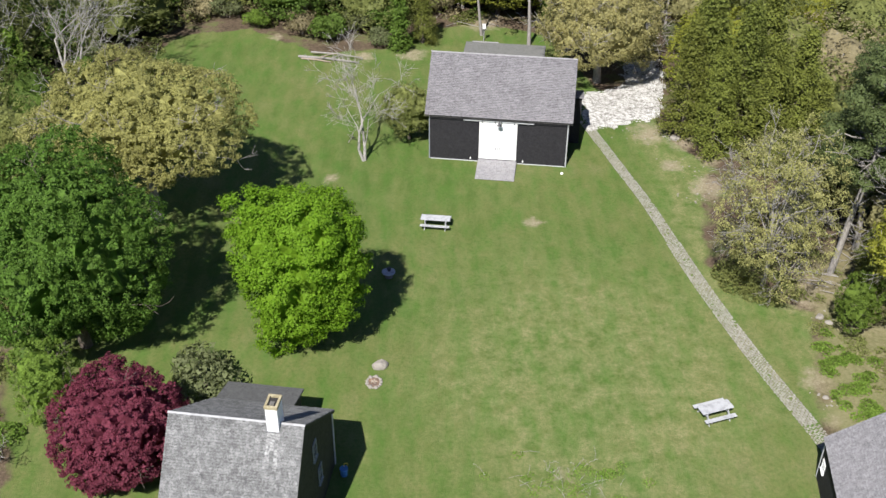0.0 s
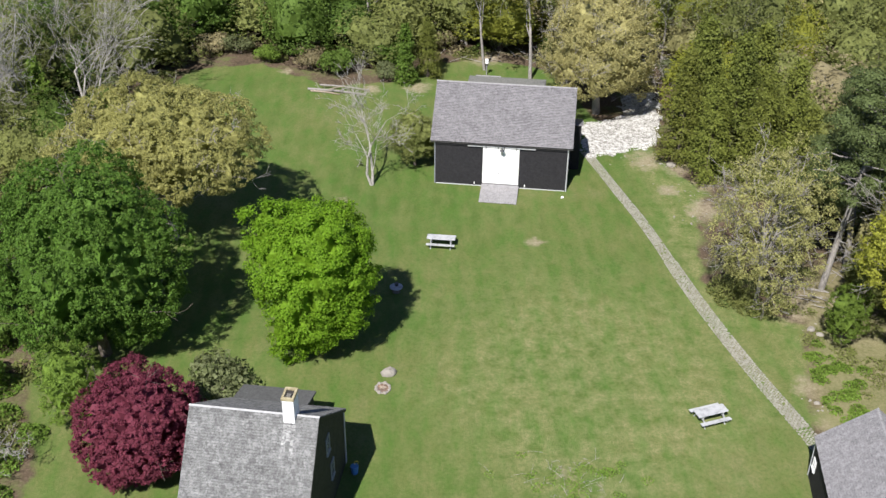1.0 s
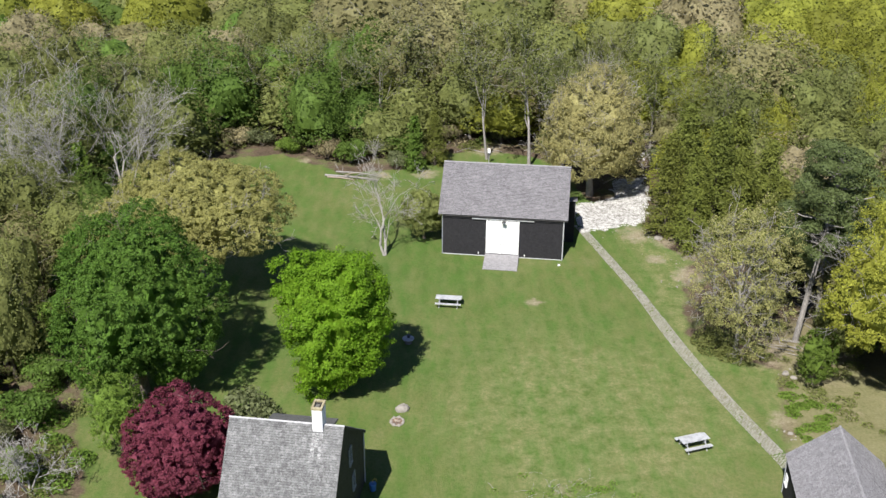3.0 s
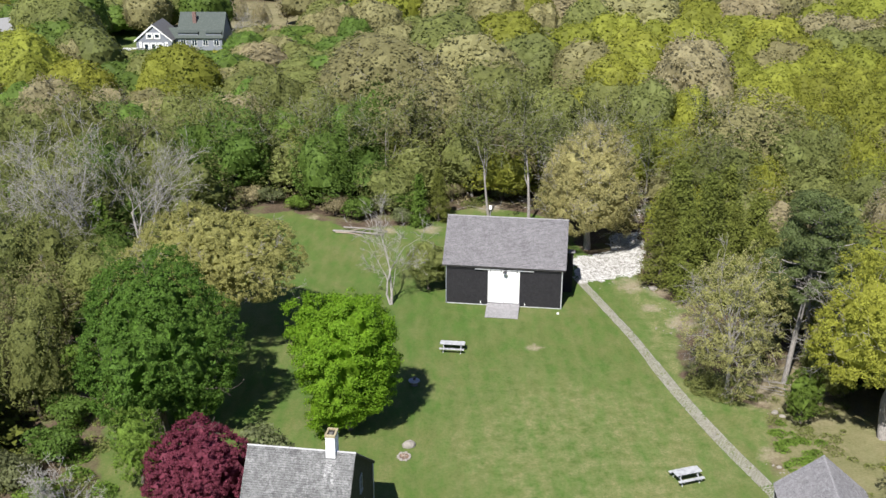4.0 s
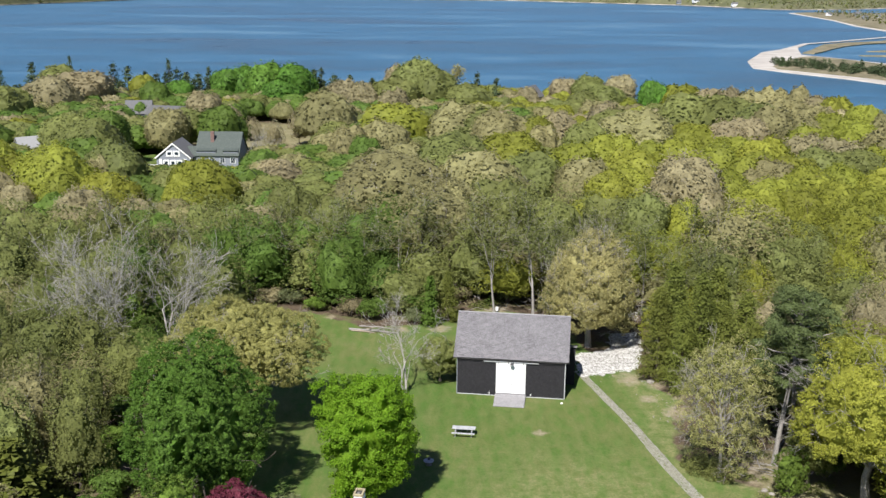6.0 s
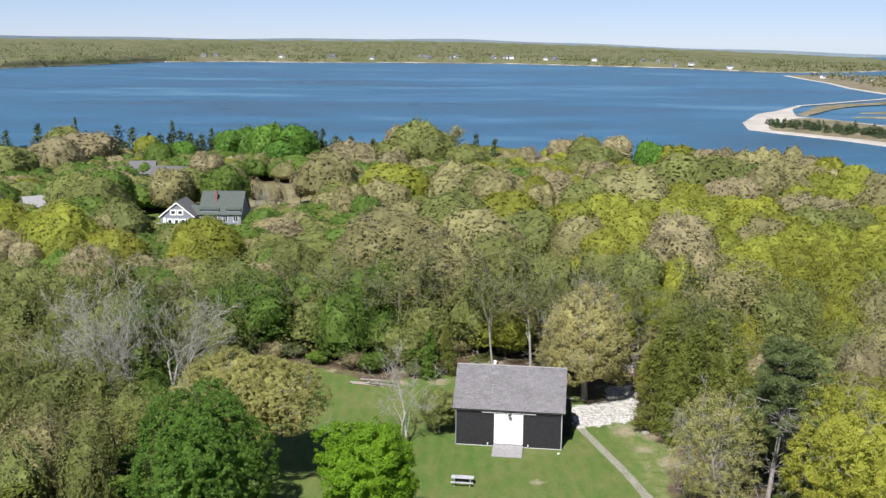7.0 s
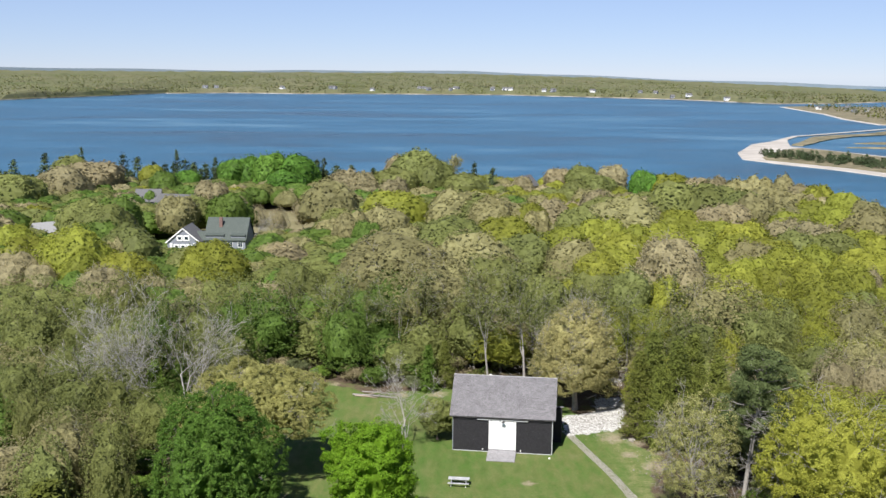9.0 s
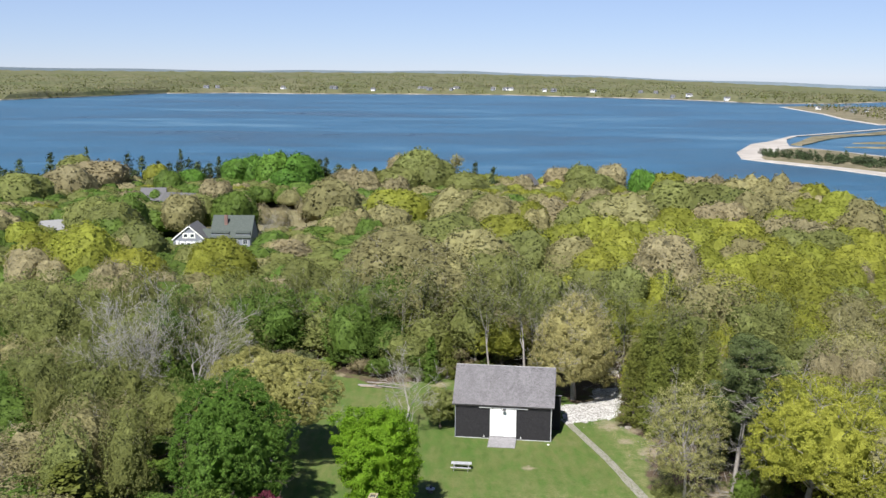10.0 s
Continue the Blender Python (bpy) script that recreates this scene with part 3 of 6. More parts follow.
def sphere(level):
    """Corners and faces of an icosphere."""
    bm = bmesh.new()
    bmesh.ops.create_icosphere(bm, subdivisions=level, radius=1.0)
    bm.verts.index_update()
    out = np.array([tuple(v.co) for v in bm.verts]), np.array([[v.index for v in f.verts] for f in bm.faces])
    bm.free()
    return out[0] / np.linalg.norm(out[0], axis=1, keepdims=True), out[1]


BALLS = {k: sphere(k) for k in (1, 2, 3, 4)}


def crown(R, top, base, n, size, r, lobes=14, lump=0.2, fine=0.08, tuft=0.09, mid=0.4, square=0.85, skirt=0.4, inner=0.1, per=11, jitter=0.5, core=0.8, level=2, wob=0.14, rough=0.1, shell=0.05, puff=0.0, puffs=420, full=0.0, soft=0.0):
    """A crown of one rounded form, gently lobed, covered with small tufts of leaf sprays. Returns sprays, their normals and the lobes' middles."""
    cz = base + (top - base) * mid
    i = np.arange(lobes) + 0.5
    z = 1 - (1 + skirt) * i / lobes
    a = i * 2.399 + r.uniform(0, 6.28) + r.uniform(-0.4, 0.4, lobes)
    ring = np.sqrt(np.clip(1 - z ** 2, 0, 1))
    c = np.stack([np.cos(a) * ring, np.sin(a) * ring, z], 1)
    width = 2.6 / math.sqrt(lobes) * r.uniform(0.8, 1.25, lobes)
    tall = r.uniform(0.45, 1.0, lobes)
    ph = r.uniform(0, 6.28, 4)
    c2 = r.normal(0, 1, (lobes * 7, 3))
    c2 /= np.linalg.norm(c2, axis=1, keepdims=True)

    c3 = r.normal(0, 1, (puffs, 3))
    c3 /= np.linalg.norm(c3, axis=1, keepdims=True)
    w3 = 2.5 / math.sqrt(puffs)

    def form(d):
        """Reach of the crown in the directions d, and how the surface leans there."""
        ang = np.arccos(np.clip(d @ c.T, -1, 1)) / width
        rise = np.sqrt(np.clip(1 - ang ** 2, 0, 1)) * tall
        best = rise.argmax(1)
        ang2 = np.arccos(np.clip(d @ c2.T, -1, 1)) / (0.85 / math.sqrt(lobes) * 1.6)
        small = np.sqrt(np.clip(1 - ang2 ** 2, 0, 1))
        k = 1 - (lump + fine) * (1 - 0.48 * full) + lump * rise.max(1) + fine * small.max(1)
        if puff:
            ang3 = np.arccos(np.clip(d @ c3.T, -1, 1)) / w3
            k = k + puff * (np.sqrt(np.clip(1 - ang3.min(1) ** 2, 0, 1)) - 0.7)
        az = np.arctan2(d[:, 1], d[:, 0])
        k = k * (1 + wob * (0.6 * np.sin(2 * az + ph[0] + d[:, 2] * 2) + 0.5 * np.sin(3 * az + ph[1] - d[:, 2] * 3) + 0.4 * np.sin(4 * d[:, 2] + ph[2])))
        lean = d + (d - c[best]) + 0.5 * (d - c2[small.argmax(1)]) * (small.max(1) > 0)[:, None]
        if puff:
            lean = lean + 0.35 * (d - c3[ang3.argmin(1)]) / w3
        zz = np.sign(d[:, 2]) * np.abs(d[:, 2]) ** square
        p = np.stack([d[:, 0] * R, d[:, 1] * R, np.where(zz > 0, zz * (top - cz), zz * (cz - base))], 1) * k[:, None]
        return p, lean / np.linalg.norm(lean, axis=1, keepdims=True)

    m_ = max(4, n // per)
    d = r.normal(0, 1, (m_ * 3, 3))
    d /= np.linalg.norm(d, axis=1, keepdims=True)
    d = d[d[:, 2] > -skirt][:m_]
    p, lean = form(d)
    p *= np.where(r.random(len(p)) < inner, r.uniform(0.5, 0.9, len(p)), r.uniform(1 - shell, 1 + shell, len(p)))[:, None]
    tr = R * tuft * r.uniform(0.6, 1.35, len(p))
    t = r.choice(len(p), n, p=tr ** 2 / (tr ** 2).sum())
    off = r.normal(0, 1, (n, 3))
    off /= np.linalg.norm(off, axis=1, keepdims=True)
    at = p[t] + off * (tr[t] * r.uniform(0.35, 1.0, n))[:, None] * (1, 1, 0.72) + (0, 0, cz)
    nv = 0.7 * lean[t] + (0.15 if puff else 0.5) * off + (0, 0, 0.3)
    sprays = cards(at, nv, size, r, jitter)
    true = facing(sprays)
    if soft:
        true = (1 - soft) * true + soft * lean[t]
        true /= np.linalg.norm(true, axis=1, keepdims=True)
    turned = np.repeat(true[:, None], 3, 1)
    if core:
        ball, tri = BALLS[level]
        b = form(ball)[0] * core * (1 + r.normal(0, rough, (len(ball), 1)))
        body = (b + (0, 0, cz))[tri][ball[tri][:, :, 2].mean(1) > -skirt - 0.15]
        sprays = np.concatenate([sprays, body])
        turned = np.concatenate([turned, np.repeat(facing(body)[:, None], 3, 1)])
    return sprays, turned, form(c)[0] * 0.72 + (0, 0, cz)


def limbs(v, f, height, radius, tips, r, sides=7, start=0.35):
    """A trunk with a bow in it, and a limb to every tip."""
    bow = r.normal(0, 0.02 * height, (5, 2))
    bow[0] = 0
    trunk = [Vector((bow[i, 0], bow[i, 1], height * i / 4 - (0.3 if i == 0 else 0))) for i in range(5)]
    tube(v, f, trunk, [radius * k for k in (1.35, 0.9, 0.75, 0.55, 0.2)], sides)
    for tip in tips:
        t = Vector(tip)
        k = min(max(start * height, t.z * r.uniform(0.35, 0.7)), height * 0.95)
        i = min(int(k / height * 4), 3)
        s = trunk[i].lerp(trunk[i + 1], k / height * 4 - i)
        mid = s.lerp(t, 0.5) + Vector((0, 0, 0.08 * (t - s).length)) + Vector(r.normal(0, 0.05 * (t - s).length, 3))
        w = radius * r.uniform(0.28, 0.45)
        tube(v, f, [s, mid, t], [w, w * 0.65, w * 0.15], 5)


def branching(v, f, p, d, length, radius, level, r, spread=0.7, droop=0.0, wobble=0.16):
    """A bare branch that splits again and again."""
    pts, rad = [p], [radius]
    k = 3 if level > 1 else 2
    for i in range(k):
        d = (d + Vector(r.normal(0, wobble, 3)) + Vector((0, 0, 0.06 - droop))).normalized()
        p = p + d * (length / k)
        pts.append(p)
        rad.append(radius * (1 - 0.55 * (i + 1) / k))
    rad = [max(q, 0.013) for q in rad]
    tube(v, f, pts, rad, 6 if level > 3 else 4 if level > 1 else 3)
    if level > 0:
        for i in range(3 if level > 1 else 4):
            at_ = pts[-1] if i == 0 else pts[int(r.integers(1, len(pts)))]
            dd = (d + Vector(r.normal(0, spread, 3))).normalized()
            branching(v, f, at_, dd, length * r.uniform(0.55, 0.8), rad[-1] * 0.8, level - 1, r, spread, droop, max(wobble, 0.14))


MODELS = {}


def model(kind, seed, R, top, base, leaf, n, size, bark_mat=None, twigs=0, fork=1, reach=1.0, girth=1.0, **form):
    """Trunk and crown meshes for one form of tree, made once."""
    r = np.random.default_rng(seed)
    leaves, turned, lobes = crown(R, top, base, n, size, r, **form)
    v, f = [], []
    limbs(v, f, top * 0.74, (R * 0.045 + 0.05) * girth, [tuple(t) for t in lobes[:: max(1, len(lobes) // 16)]], r)
    for _ in range(twigs):
        t = leaves[int(r.integers(n)), 0]
        hub = lobes[int(np.argmin(np.linalg.norm(lobes - t, axis=1)))]
        out = Vector(t - hub * (0.8, 0.8, 0.85)).normalized()
        s = Vector(t) - out * R * 0.3 * reach
        branching(v, f, s, (out + Vector(r.normal(0, 0.25, 3))).normalized(), R * 0.33 * reach, 0.032, fork, r)
    MODELS[kind] = MODELS.get(kind, []) + [(mesh_of(kind + "_trunk", v, f, bark_mat or BARK, smooth_faces=True), quads_mesh(kind + "_crown", (leaves, turned), LEAF[leaf]))]


def plant(kind, variant, x, y, scale=1.0, turn=None, name="oak_tree", label="", group="", tall=1.0, z=None):
    forms = MODELS[kind]
    trunk, crown = forms[variant % len(forms)]
    t = rng.uniform(0, 360) if turn is None else turn
    root = thing(name, pose(x, y, float(ground_z(x, y)) if z is None else z, 0, 0, t), label, "shrub" if "shrub" in name else "tree", group)
    root.scale = (scale, scale, scale * tall)
    piece("trunk", trunk, root)
    if crown is not None:
        piece("crown", crown, root)
    return root


# forms met in the garden, near the camera
model("maple_near", 11, 4.3, 12.0, 0.0, "maple", 66000, 0.088, lobes=26, lump=0.38, fine=0.2, tuft=0.1, mid=0.5, skirt=0.95, square=0.8, inner=0.15, per=80, level=4)
model("green_near", 12, 6.0, 15.8, 0.4, "broad", 90000, 0.085, lobes=34, lump=0.34, fine=0.12, tuft=0.045, mid=0.42, skirt=0.9, inner=0.15, per=22, level=4, core=0.7, twigs=14)
model("oak_near", 13, 7.1, 12.7, 2.8, "umbrella", 100000, 0.072, lobes=40, lump=0.3, fine=0.12, tuft=0.035, mid=0.55, skirt=0.62, inner=0.12, per=24, twigs=30, fork=2, reach=0.6, level=4, core=0.72, bark_mat=GREY, wob=0.16)
model("red_near", 15, 3.8, 7.1, 0.2, "red", 64000, 0.066, lobes=36, lump=0.26, fine=0.14, tuft=0.05, mid=0.34, skirt=0.9, square=1.0, wob=0.08, inner=0.15, per=34, level=4, core=0.76, twigs=10)
model("oak_mid", 15, 6.1, 13.6, 1.8, "tan", 44000, 0.092, lobes=30, lump=0.32, fine=0.1, tuft=0.06, mid=0.46, skirt=0.8, inner=0.15, per=18, twigs=60, fork=2, level=3, core=0.8, bark_mat=GREY)
model("bud_near", 16, 4.4, 13.2, 0.6, "haze", 24000, 0.068, lobes=24, lump=0.3, fine=0.1, tuft=0.08, mid=0.5, skirt=0.9, inner=0.5, per=22, twigs=70, fork=2, reach=0.9, core=0, bark_mat=GREY, girth=0.6)
model("lime_near", 17, 6.5, 14.5, 3.4, "gold", 42000, 0.09, lobes=30, lump=0.34, fine=0.12, tuft=0.055, mid=0.35, skirt=0.6, inner=0.12, per=26, twigs=40, fork=2, level=3, core=0.74, bark_mat=GREY)
model("moss_mid", 18, 4.6, 12.5, 1.2, "moss", 15000, 0.12, lobes=18, lump=0.3, mid=0.45, skirt=0.8, per=24, twigs=14, level=3)
model("fresh_mid", 19, 4.0, 11.5, 1.0, "fresh", 12000, 0.12, lobes=18, lump=0.3, mid=0.5, skirt=0.9, per=24, twigs=14, core=0.7)
for k in range(4):
    for tag, n_, sz_, tw_ in (("", 9000, 0.145, 2), ("_low", 5000, 0.17, 1), ("_back", 5400, 0.185, 2), ("_back_low", 2800, 0.23, 1)):
        deep = 0.24 if tag.startswith("_back") else 0.0
        grain = dict(tuft=0.03, per=2, level=3, shell=0.025 if deep else 0.05, puff=0.05 if deep else 0.09, jitter=0.4 if deep else 0.36, rough=0.03 if deep else 0.06, full=1.0, soft=0.45 if deep else 0.0)
        model("oak" + tag, 21 + k, 5.3, 12.6, 2.4, "oak", n_, sz_, GREY, 7 * tw_, lobes=15, lump=0.2, mid=0.34, skirt=0.55, core=0.72 + deep, wob=0.12, **grain)
        model("lime" + tag, 31 + k, 5.3, 12.6, 2.4, "lime", n_, sz_, None, 3 * tw_, lobes=13, lump=0.2, mid=0.34, skirt=0.55, core=0.72 + deep, wob=0.12, **grain)
        model("moss" + tag, 41 + k, 5.2, 12.6, 1.2, "moss", n_, sz_, None, 7 * tw_, lobes=15, lump=0.3, mid=0.44, skirt=0.8, inner=0.15, core=0.68 + deep, wob=0.2, **grain)
        model("bud" + tag, 51 + k, 5.3, 12.6, 2.2, "bud", n_, sz_ * 0.9, GREY, 14 * tw_, reach=1.1, lobes=15, lump=0.26, mid=0.38, skirt=0.55, inner=0.15, core=0.68 + deep, wob=0.16, **grain)
        model("green" + tag, 61 + k, 5.2, 12.6, 0.6, "green", n_, sz_, None, 0, lobes=15, lump=0.3, mid=0.44, skirt=0.85, inner=0.15, core=0.7 + deep, wob=0.2, **grain)


def conifer(kind, seed, leaf, height, R, n, size, bare=0.08, bark_mat=None, layers=26, open_=0.5, boughs=3, whorl=7):
    """A pointed evergreen of drooping boughs."""
    r = np.random.default_rng(seed)
    v, f, P, N = [], [], [], []
    tube(v, f, [(0, 0, -0.3), (0.03, 0, height * 0.4), (0, 0.04, height * 0.97)], [height * 0.02 + 0.05, height * 0.013 + 0.03, 0.02], 7)
    for i in range(layers):
        h = bare + (1 - bare) * (i + r.uniform(0, 0.6)) / layers
        reach = R * (1 - h) ** 0.75 * r.uniform(0.75, 1.1) + 0.15
        for j in range(whorl):
            a = r.uniform(0, 6.283)
            rr = reach * r.uniform(0.7, 1.1)
            tip = np.array([rr * math.cos(a), rr * math.sin(a), h * height + rr * r.uniform(-0.15, 0.25)])
            s = np.array([0, 0, h * height - rr * 0.1])
            if j < boughs:
                tube(v, f, [s, tip * 0.8 + s * 0.2], [0.04, 0.012], 4)
            m_ = max(4, int(n / (layers * whorl)))
            t = r.uniform(0.25, 1, (m_, 1)) ** 0.7
            q = s + (tip - s) * t + r.normal(0, open_ * 0.28, (m_, 3)) * (0.3 + t)
            P.append(q)
            N.append(np.tile([math.cos(a) * 0.5, math.sin(a) * 0.5, 0.8], (m_, 1)))
    MODELS[kind] = MODELS.get(kind, []) + [(mesh_of(kind + "_trunk", v, f, bark_mat or BARK, smooth_faces=True),
                                           quads_mesh(kind + "_crown", cards(np.concatenate(P), np.concatenate(N), size, r), LEAF[leaf]))]


for k in range(2):
    conifer("cedar_near", 71 + k, "cedar", 10.5, 2.9, 17000, 0.1, 0.02, layers=30, open_=0.8)
    conifer("cedar", 73 + k, "cedar", 10.0, 2.6, 4000, 0.26, 0.04, layers=18, open_=0.8)
for k in range(3):
    conifer("fir", 75 + 5 * k, "fir", 9.6, 2.6 + 0.5 * k, 900, 0.3, 0.02, layers=11 + k, open_=1.0, boughs=1, whorl=5)
    conifer("scrub", 76 + 5 * k, "fir", 6.0, 2.6 + 0.6 * k, 200, 0.55, 0.0, layers=6, open_=1.5, boughs=0, whorl=6)
conifer("vine", 76, "fresh", 6.0, 1.1, 5000, 0.13, 0.02, open_=0.6)


def pine_model(seed):
    """A tall pine: bare trunk with dead stubs, cloudy tiers of needles above."""
    r = np.random.default_rng(seed)
    v, f = [], []
    tube(v, f, [(0, 0, -0.3), (0.4, 0.05, 4), (0.9, -0.1, 9), (1.4, 0.1, 15.6)], [0.25, 0.2, 0.15, 0.04], 8)
    lumps = []
    for i in range(74):
        a = i * 2.399
        h = r.uniform(7.4, 15.8)
        reach = r.uniform(0.8, 4.0) * (1 - max(0, h - 12.5) / 5)
        c = (0.1 * h + reach * 0.92 * math.cos(a), reach * 0.92 * math.sin(a), h + reach * 0.15)
        lumps.append((*c, r.uniform(0.55, 1.2), 0.55))
        tube(v, f, [(0.09 * h, 0, h - 0.6), (0.04 * h + c[0] * 0.6, c[1] * 0.6, h - 0.1), c], [0.08, 0.05, 0.02], 5)
    for i in range(16):
        a = r.uniform(0, 6.283)
        h = r.uniform(4, 9)
        reach = r.uniform(0.5, 2.2)
        tube(v, f, [(0.09 * h, 0, h), (0.09 * h + reach * math.cos(a), reach * math.sin(a), h + r.uniform(-0.3, 0.4))], [0.05, 0.015], 4)
    MODELS["pine"] = MODELS.get("pine", []) + [(mesh_of("pine_trunk", v, f, GREY, smooth_faces=True), quads_mesh("pine_crown", lumpy(lumps, 44000, 0.085, r, -0.6, 0.35), LEAF["pine"]))]


pine_model(81)
pine_model(82)


def bare_model(kind, seed, height, levels, bark_mat, lean=0.0, leaf=None, stems=1, spread=0.7, wobble=0.16, girth=0.021):
    r = np.random.default_rng(seed)
    v, f = [], []
    for s in range(stems):
        d = Vector((lean + 0.25 * math.cos(s * 2.1) * (stems > 1), 0.25 * math.sin(s * 2.1) * (stems > 1), 1)).normalized()
        branching(v, f, Vector((0, 0, -0.3)), d, height * 0.42, height * girth, levels, r, spread, 0.0, wobble)
    crown = None
    if leaf:
        V = np.array([tuple(p) for p in v])
        V = V[V[:, 2] > height * 0.3]
        P = V[r.integers(0, len(V), leaf[1])] + r.normal(0, 0.25, (leaf[1], 3))
        crown = quads_mesh(kind + "_crown", cards(P, np.tile([0, 0, 1.0], (len(P), 1)), leaf[2], r), LEAF[leaf[0]])
    MODELS[kind] = MODELS.get(kind, []) + [(mesh_of(kind + "_trunk", v, f, bark_mat, smooth_faces=True), crown)]


bare_model("bare_white", 91, 10.4, 5, PALE, stems=2, spread=0.6, girth=0.016)
bare_model("bare_grey", 92, 14.0, 5, PALE, stems=3, spread=0.5, leaf=("moss", 1200, 0.1), girth=0.013)
bare_model("bare_grey", 93, 13.0, 5, PALE, stems=3, spread=0.5, leaf=("moss", 1200, 0.1), girth=0.013)
bare_model("bare_shrub", 94, 4.5, 5, PALE, stems=3, spread=0.8)
bare_model("thin", 95, 15.5, 4, GREY, lean=-0.13, spread=0.45, leaf=("moss", 2600, 0.14), wobble=0.03, girth=0.012)
bare_model("thin", 96, 16.0, 4, GREY, lean=0.0, spread=0.45, leaf=("moss", 4200, 0.14), wobble=0.02, girth=0.014)


def shrub_model(kind, seed, leaf, R, H, n, size, count=14):
    r = np.random.default_rng(seed)
    lumps = [(R * 0.62 * math.sqrt(r.random()) * math.cos(a), R * 0.62 * math.sqrt(r.random()) * math.sin(a), H * r.uniform(0.3, 0.72), R * r.uniform(0.3, 0.48), 0.8 * H / R * 0.6)
             for a in r.uniform(0, 6.283, count)]
    v, f = [], []
    for l in lumps[:7]:
        tube(v, f, [(0, 0, -0.2), (l[0] * 0.5, l[1] * 0.5, l[2] * 0.6), l[:3]], [0.05, 0.035, 0.01], 5)
    MODELS[kind] = MODELS.get(kind, []) + [(mesh_of(kind + "_trunk", v, f, BARK), quads_mesh(kind + "_crown", lumpy(lumps, n, size, r, -0.6, 0.25), LEAF[leaf]))]


shrub_model("shrub_green", 101, "fresh", 1.8, 2.0, 3500, 0.12)
shrub_model("shrub_green", 102, "green", 1.8, 2.4, 3500, 0.12)
shrub_model("shrub_olive", 103, "grey", 2.0, 2.4, 3500, 0.12)
shrub_model("shrub_bud", 104, "bud", 1.8, 2.0, 2600, 0.1)

# the trees that stand round the lawn
plant("maple_near", 0, -6.2, 53.4, 1.0, 20, "maple_tree", "bright green maple in fresh leaf on the lawn")
plant("green_near", 0, -19.9, 53.4, 0.98, 0, "broadleaf_tree", "large dark green broadleaf tree at the lawn's edge")
plant("oak_near", 0, -18.4, 68.0, 1.0, 0, "oak_tree", "wide spreading oak with young yellow-olive leaves")
plant("red_near", 0, -15.0, 42.9, 1.0, 0, "red_maple", "dark red Japanese maple beside the house")
plant("bare_white", 0, -3.45, 76.3, 0.9, 60, "bare_tree", "pale leafless tree beside the barn")
plant("moss_mid", 0, 0.2, 80.0, 0.5, 0, "small_tree", "low green tree against the barn's end wall", tall=0.8)
plant("oak_mid", 0, 17.6, 90.6, 1.0, 0, "oak_tree", "round oak in young olive leaf beside the gravel")
plant("bud_near", 0, 23.4, 57.6, 1.0, 0, "budding_tree", "half-bare budding tree beside the brick path")
plant("pine", 0, 28.9, 60.0, 1.0, 0, "pine_tree", "tall pine with a bare grey trunk")
plant("pine", 1, 31.6, 62.5, 0.92, 130, "pine_tree", "tall dark pine behind another pine")
plant("lime_near", 0, 33.4, 51.3, 1.0, 0, "oak_tree", "yellow-green oak over the wood's edge")
for i, (x, y, s) in enumerate(((23.3, 80.6, 0.95), (24.9, 77.2, 0.85), (25.6, 83.6, 1.1), (27.3, 79.6, 1.12), (28.6, 75.4, 0.95), (26.4, 88.0, 1.0), (29.8, 82.6, 1.1), (31.2, 77.0, 1.0), (30.6, 71.5, 0.85))):
    plant("cedar_near", i, x, y, s, None, "cedar_tree", "dense dark green cedar at the lawn's edge", "cedars by the gravel")
plant("thin", 1, 12.1, 99.0, 1.0, 0, "slender_tree", "tall slender tree with a pale trunk behind the barn")
plant("thin", 0, 7.6, 101.6, 1.0, 0, "slender_tree", "thin leaning tree with a pale trunk behind the barn")
plant("vine", 0, -0.6, 98.2, 1.0, 0, "small_fir", "bright green vine-clad small fir")
plant("cedar_near", 1, 1.6, 99.8, 0.6, 40, "cedar_tree", "small dark cedar at the back of the lawn")
plant("shrub_green", 0, -15.2, 104.0, 0.9, 0, "shrub", "dense rounded bright green shrub")
plant("shrub_bud", 0, -10.5, 102.2, 1.2, 0, "shrub", "grey-green loose shrub at the lawn's edge")
plant("shrub_green", 1, -7.8, 100.6, 1.2, 0, "shrub", "broad green shrub at the lawn's edge")
plant("shrub_olive", 0, -2.6, 99.0, 0.9, 0, "shrub", "olive green shrub at the lawn's edge")
plant("shrub_olive", 0, -12.0, 48.2, 1.4, 0, "shrub", "grey-green shrub with pink buds behind the house")
plant("fresh_mid", 0, -19.9, 46.6, 0.5, 0, "small_tree", "small light green tree beside the red maple")
plant("bare_grey", 0, -33.3, 86.0, 1.15, 0, "bare_tree", "tall grey leafless tree")
plant("bare_grey", 1, -30.0, 88.5, 1.0, 0, "bare_tree", "tall grey leafless tree")
plant("bare_grey", 0, -36.5, 83.0, 0.95, 90, "bare_tree", "tall grey leafless tree")
plant("bare_shrub", 0, -24.6, 42.5, 1.0, 0, "bare_shrub", "pale grey leafless shrub at the wood's edge")
plant("fresh_mid", 0, 27.9, 53.4, 0.4, 0, "small_tree", "small dark green tree in the east border")
plant("moss_mid", 0, 30.6, 56.4, 0.5, 90, "small_tree", "small dark green tree in the east border")

